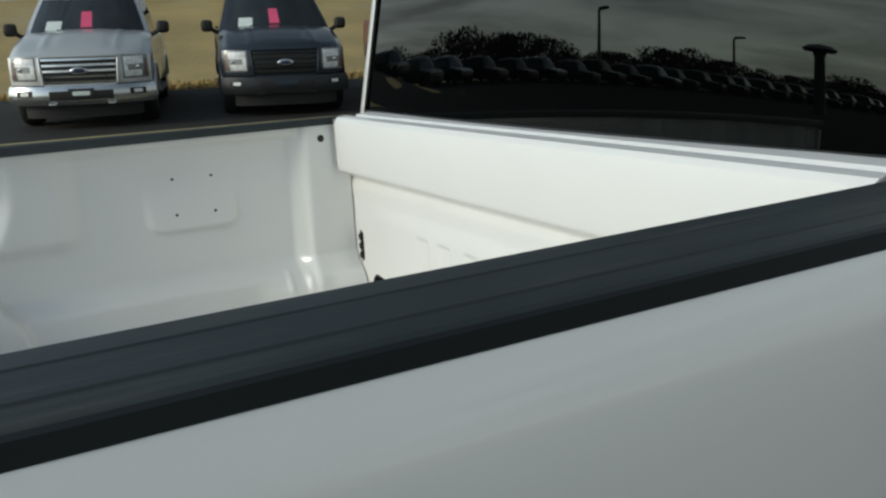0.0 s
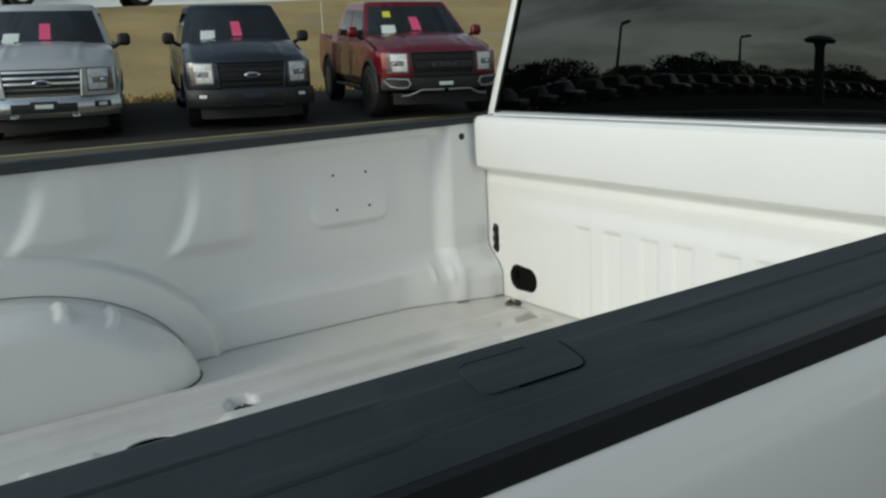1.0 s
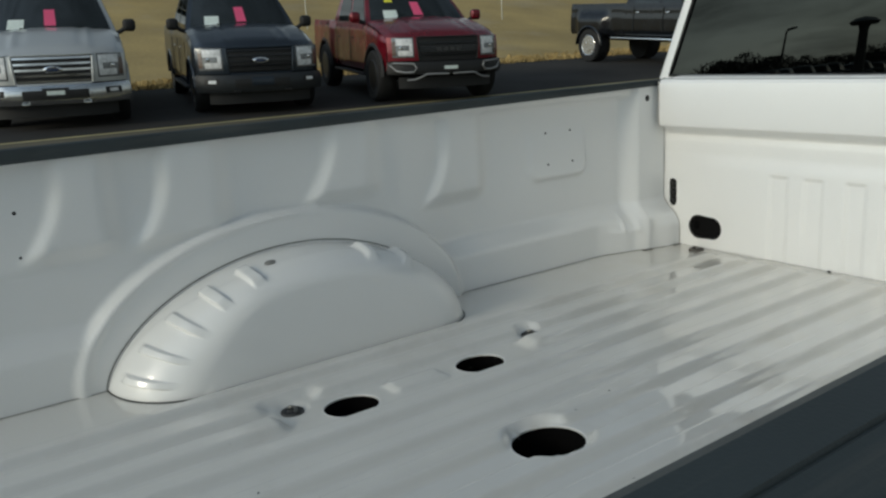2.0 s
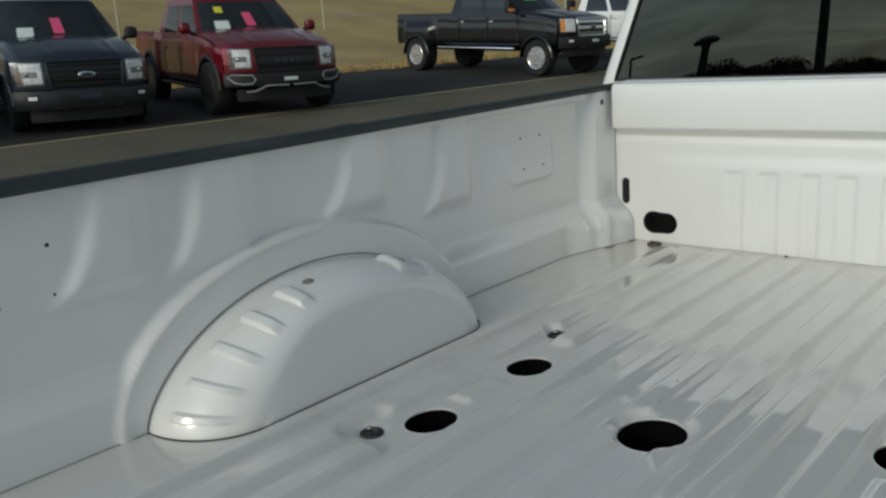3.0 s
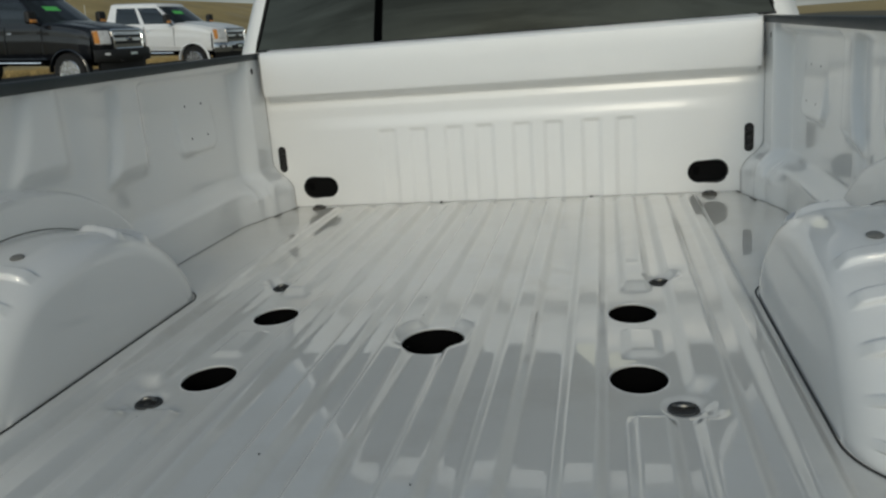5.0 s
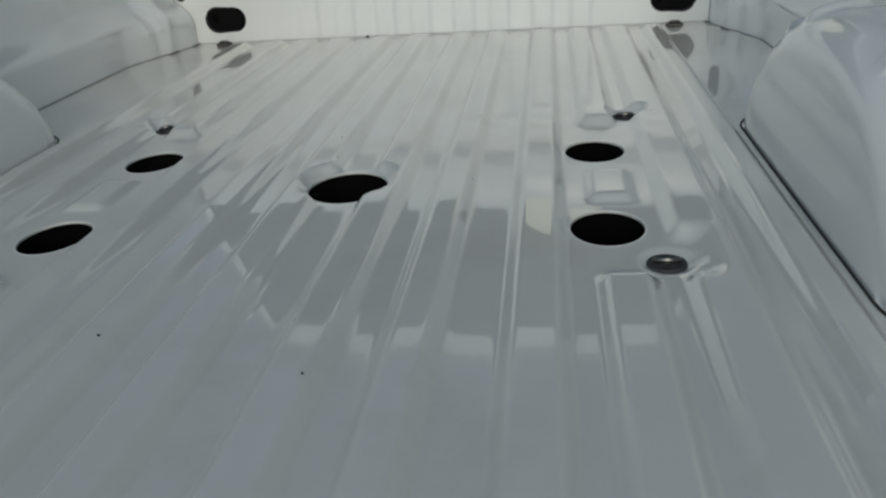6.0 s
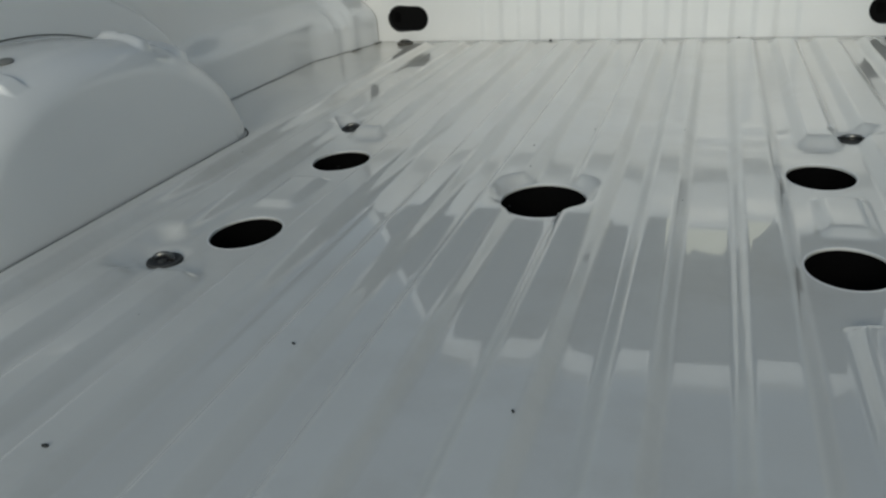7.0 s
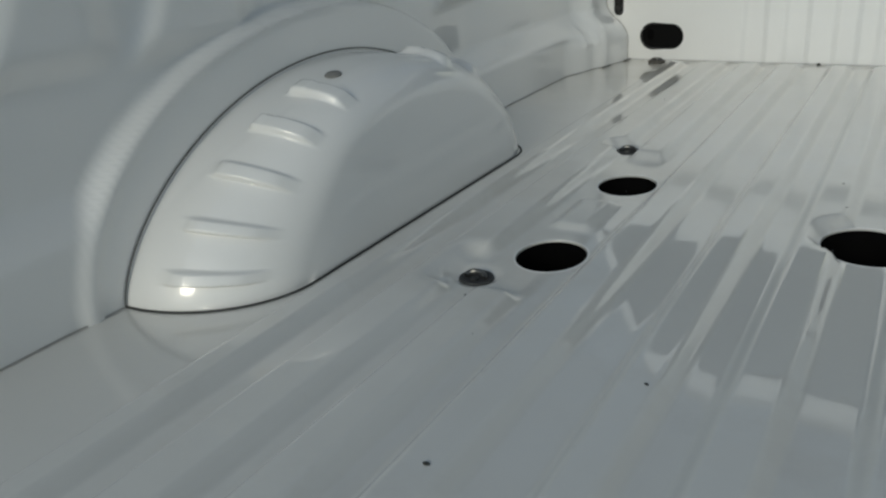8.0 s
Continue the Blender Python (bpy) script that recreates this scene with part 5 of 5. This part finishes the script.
def parked(x, y, heading, size=1.0):
    """On the sloping lot, nose towards the lane."""
    return pose(x, y, bank_z(x, y) + 0.003, 0, 0, 0) @ pose(0, 0, 0, 0, TILT_DEG if y > -5 else 2.0, 0) @ pose(0, 0, 0, 0, 0, heading) @ Matrix.Diagonal((size, size, size, 1))


ROW = "pickups parked along the grass"
silver = parked_truck("parked_pickup", "silver pickup with chrome grille and pink price card", SILVER, "f", ROW)
silver.matrix_basis = parked(-14.4, 0.93, -14, 1.09)
blue = parked_truck("parked_pickup", "blue-grey pickup with black grille and pink price card", BLUE, "f", ROW)
blue.matrix_basis = parked(-13.95, 4.22, -14, 1.08)
red = parked_truck("parked_pickup", "red off-road pickup with wide black arches", RED, "offroad", ROW)
red.matrix_basis = parked(-12.95, 7.6, -15, 1.06)
black = parked_truck("parked_pickup", "black crew-cab dual-rear-wheel pickup with chrome wheels", BLACK_PAINT, "dually", ROW)
black.matrix_basis = parked(-12.95, 17.95, -6, 1.11)
white_dually = parked_truck("parked_pickup", "white dual-rear-wheel pickup beside the black one", WHITE, "dually", ROW)
white_dually.matrix_basis = parked(-13.0, 24.9, -6, 1.08)
# the row goes on behind the camera and shows in the cab's rear window
FAR_ROW = "cars further down the row"
far_cars = [parked_car("parked_car", "dark parked car further down the row", DULLED_BLACK, FAR_ROW),
            parked_car("parked_car", "dark grey parked car further down the row", DULLED_GREY, FAR_ROW),
            parked_car("parked_car", "dark blue parked car further down the row", BLUE, FAR_ROW)]
for k in range(22):
    spot = parked(-36.0 + 0.3 * math.sin(k * 2.3), -13.0 - 3.0 * k, -14 + 3 * math.sin(k * 1.7), 0.90 + 0.05 * math.sin(k * 2.9))
    if k < 3:
        far_cars[k].matrix_basis = spot
    else:
        copy_thing(far_cars[(k * 2 + k // 4) % 3], spot)
far_truck = copy_thing(black, pose(-42.1, 9.85, bank_z(-42.1, 8.0) + 0.01, 0, 0, 90) @ Matrix.Diagonal((1.08, 1.08, 1.08, 1)))


# ---- what the rear window mirrors: tree line and lot lamps behind the camera ----
def tree_line(name, a, b, heights, count, label, seed):
    """A belt of bare and dull trees or shrubs between two points of the plan, trunks and twig clumps in one mesh."""
    rng = random.Random(seed)
    bm = bmesh.new()
    (ax, ay), (bx_, by), (h0, h1) = a, b, heights
    for i in range(count):
        k = (i + rng.random()) / count
        swell = 0.80 + 0.17 * math.sin(k * 23.0 + seed) + 0.15 * math.sin(k * 61.0 + 2 * seed)      # groves and gaps
        h = (rng.uniform(h0[0], h0[1]) * (1 - k) + rng.uniform(h1[0], h1[1]) * k) * swell
        w = h * rng.uniform(1.6, 3.4)
        x, y = ax + (bx_ - ax) * k + rng.uniform(-0.8, 0.8) * h, ay + (by - ay) * k + rng.uniform(-0.8, 0.8) * h
        z0 = bank_z(x, y) - 0.03
        box(bm, x - 0.03 * h, x + 0.03 * h, y - 0.03 * h, y + 0.03 * h, z0 - 0.1, z0 + h * 0.5)
        for n in range(460):
            t, up = rng.uniform(0, 6.28), rng.random() ** 0.8
            r = w / 2 * math.sqrt(rng.random()) * math.sqrt(1 - 0.93 * up * up)
            c = Vector((x + r * math.cos(t), y + r * math.sin(t), z0 + h * up * 0.9))
            if n % 6 == 0:                   # upright twigs that fray the outline
                d = Vector((rng.uniform(-0.5, 0.5), rng.uniform(-0.5, 0.5), 1.0)) * h * rng.uniform(0.08, 0.17)
                e = Vector((rng.uniform(-1, 1), rng.uniform(-1, 1), 0.0)) * h * 0.012
                bm.faces.new([bm.verts.new(p) for p in (c - e, c + e, c + d)])
                continue
            q = h * rng.uniform(0.03, 0.07)
            v = [bm.verts.new(c + Vector((rng.uniform(-q, q), rng.uniform(-q, q), rng.uniform(-q, q)))) for _ in range(4)]
            bm.faces.new((v[0], v[1], v[2]))
            bm.faces.new((v[0], v[2], v[3]))
            bm.faces.new((v[1], v[3], v[2]))
    ob = part(name, bm, LEAF, None, "", False)
    return tagged(ob, label, "trees", kind="stuff")


# dark gaps where the foot of each front corner meets the floor
for s in (-1, 1):
    part("corner_gap", tube([(s * 0.762, -0.012, BF + 0.004), (s * 0.770, -0.040, BF + 0.003)], 0.0022, 6), MID_SEAM, truck)
    part("corner_gap", tube([(s * 0.786, -0.125, BF + 0.004), (s * 0.797, -0.165, BF + 0.003)], 0.0022, 6), MID_SEAM, truck)
tree_line("far_trees", (-54, -18), (-44, -115), ((2.5, 3.7), (1.9, 3.1)), 170, "far belt of dull leafless winter trees", 4)
tree_line("far_trees", (-30, -82), (70, -60), ((1.7, 2.5), (1.5, 2.2)), 230, "far belt of dull leafless winter trees", 5)


def lot_lamp(x, y, h, disc=False):
    th = tagged(new("lot_lamp"), "grey steel lot lamp on a tall pole" if not disc else "round canopy lamp on a thick pole", "street lamp", "lot lamps")
    part("pole", lathe([(0.20, 0.0), (0.13, h)] if not disc else [(0.42, 0.0), (0.36, h - 0.4), (0.55, h)], 16, "z"), POLE, th)
    if disc:
        part("canopy", lathe([(0.0, h + 0.34), (0.80, h + 0.24), (1.20, h + 0.05), (1.05, h - 0.10), (0.0, h - 0.14)], 24, "z"), POLE, th)
    else:
        part("arm", tube([(0, 0, h - 0.1), (0.6, 0, h), (1.2, 0, h + 0.05)], 0.05, 8), POLE, th)
        part("lamp_head", boxed(0.35, 2.0, -0.25, 0.25, h - 0.02, h + 0.16, 0.05), POLE, th)
    part("base", lathe([(0.3, 0.0), (0.3, 0.5), (0.0, 0.52)], 16, "z"), ASPHALT, th)
    th.matrix_basis = pose(x, y, bank_z(x, y) - 0.02, 0, 0, 20)


lot_lamp(-44, -39.4, 4.7)
lot_lamp(-48, -64.5, 4.5)
lot_lamp(-26, -45, 3.6, True)
lot_lamp(-7.4, -20.7, 11.0)


# ---- thin fence posts on the bank ----
for k in range(5):
    fy = 3.0 + 9.0 * k
    post = tagged(new("fence_post"), "thin pale steel fence post in the dry grass", "fence post", "posts on the grass bank")
    part("stake", lathe([(0.03, -0.1), (0.028, 1.5), (0.0, 1.52)], 8, "z"), POST, post)
    part("post_cap", lathe([(0.034, 1.46), (0.034, 1.54), (0.0, 1.55)], 8, "z"), POST, post)
    post.matrix_basis = pose(-29.7, fy * 1.12 + 0.2, bank_z(-29.7, fy * 1.12 + 0.2) - 0.03)

# ---- dry tufts along the edge of the bank ----
rng = random.Random(23)
tv, tf = [], []
for _ in range(4500):
    tx = -19.35 - 2.6 * rng.random() ** 1.6
    ty = rng.uniform(-4.0, 46.0)
    tz = bank_z(tx, ty) - 0.03
    th_ = rng.uniform(0.05, 0.15) * (1.25 if tx > -20.4 else 0.8)
    for _ in range(3):
        a, w, lean = rng.uniform(0, 6.28), rng.uniform(0.02, 0.06), rng.uniform(-0.06, 0.06)
        bx_, by_ = tx + rng.uniform(-0.06, 0.06), ty + rng.uniform(-0.06, 0.06)
        k = len(tv)
        tv += [(bx_ - w * math.cos(a), by_ - w * math.sin(a), tz), (bx_ + w * math.cos(a), by_ + w * math.sin(a), tz), (bx_ + lean, by_ + lean, tz + th_)]
        tf.append((k, k + 1, k + 2))
tm = bpy.data.meshes.new("grass_tufts")
tm.from_pydata(tv, [], tf)
tagged(link("grass_tufts", tm, TUFT, None, "", False), "dry tan grass tufts along the edge of the lot", "grass", kind="stuff")
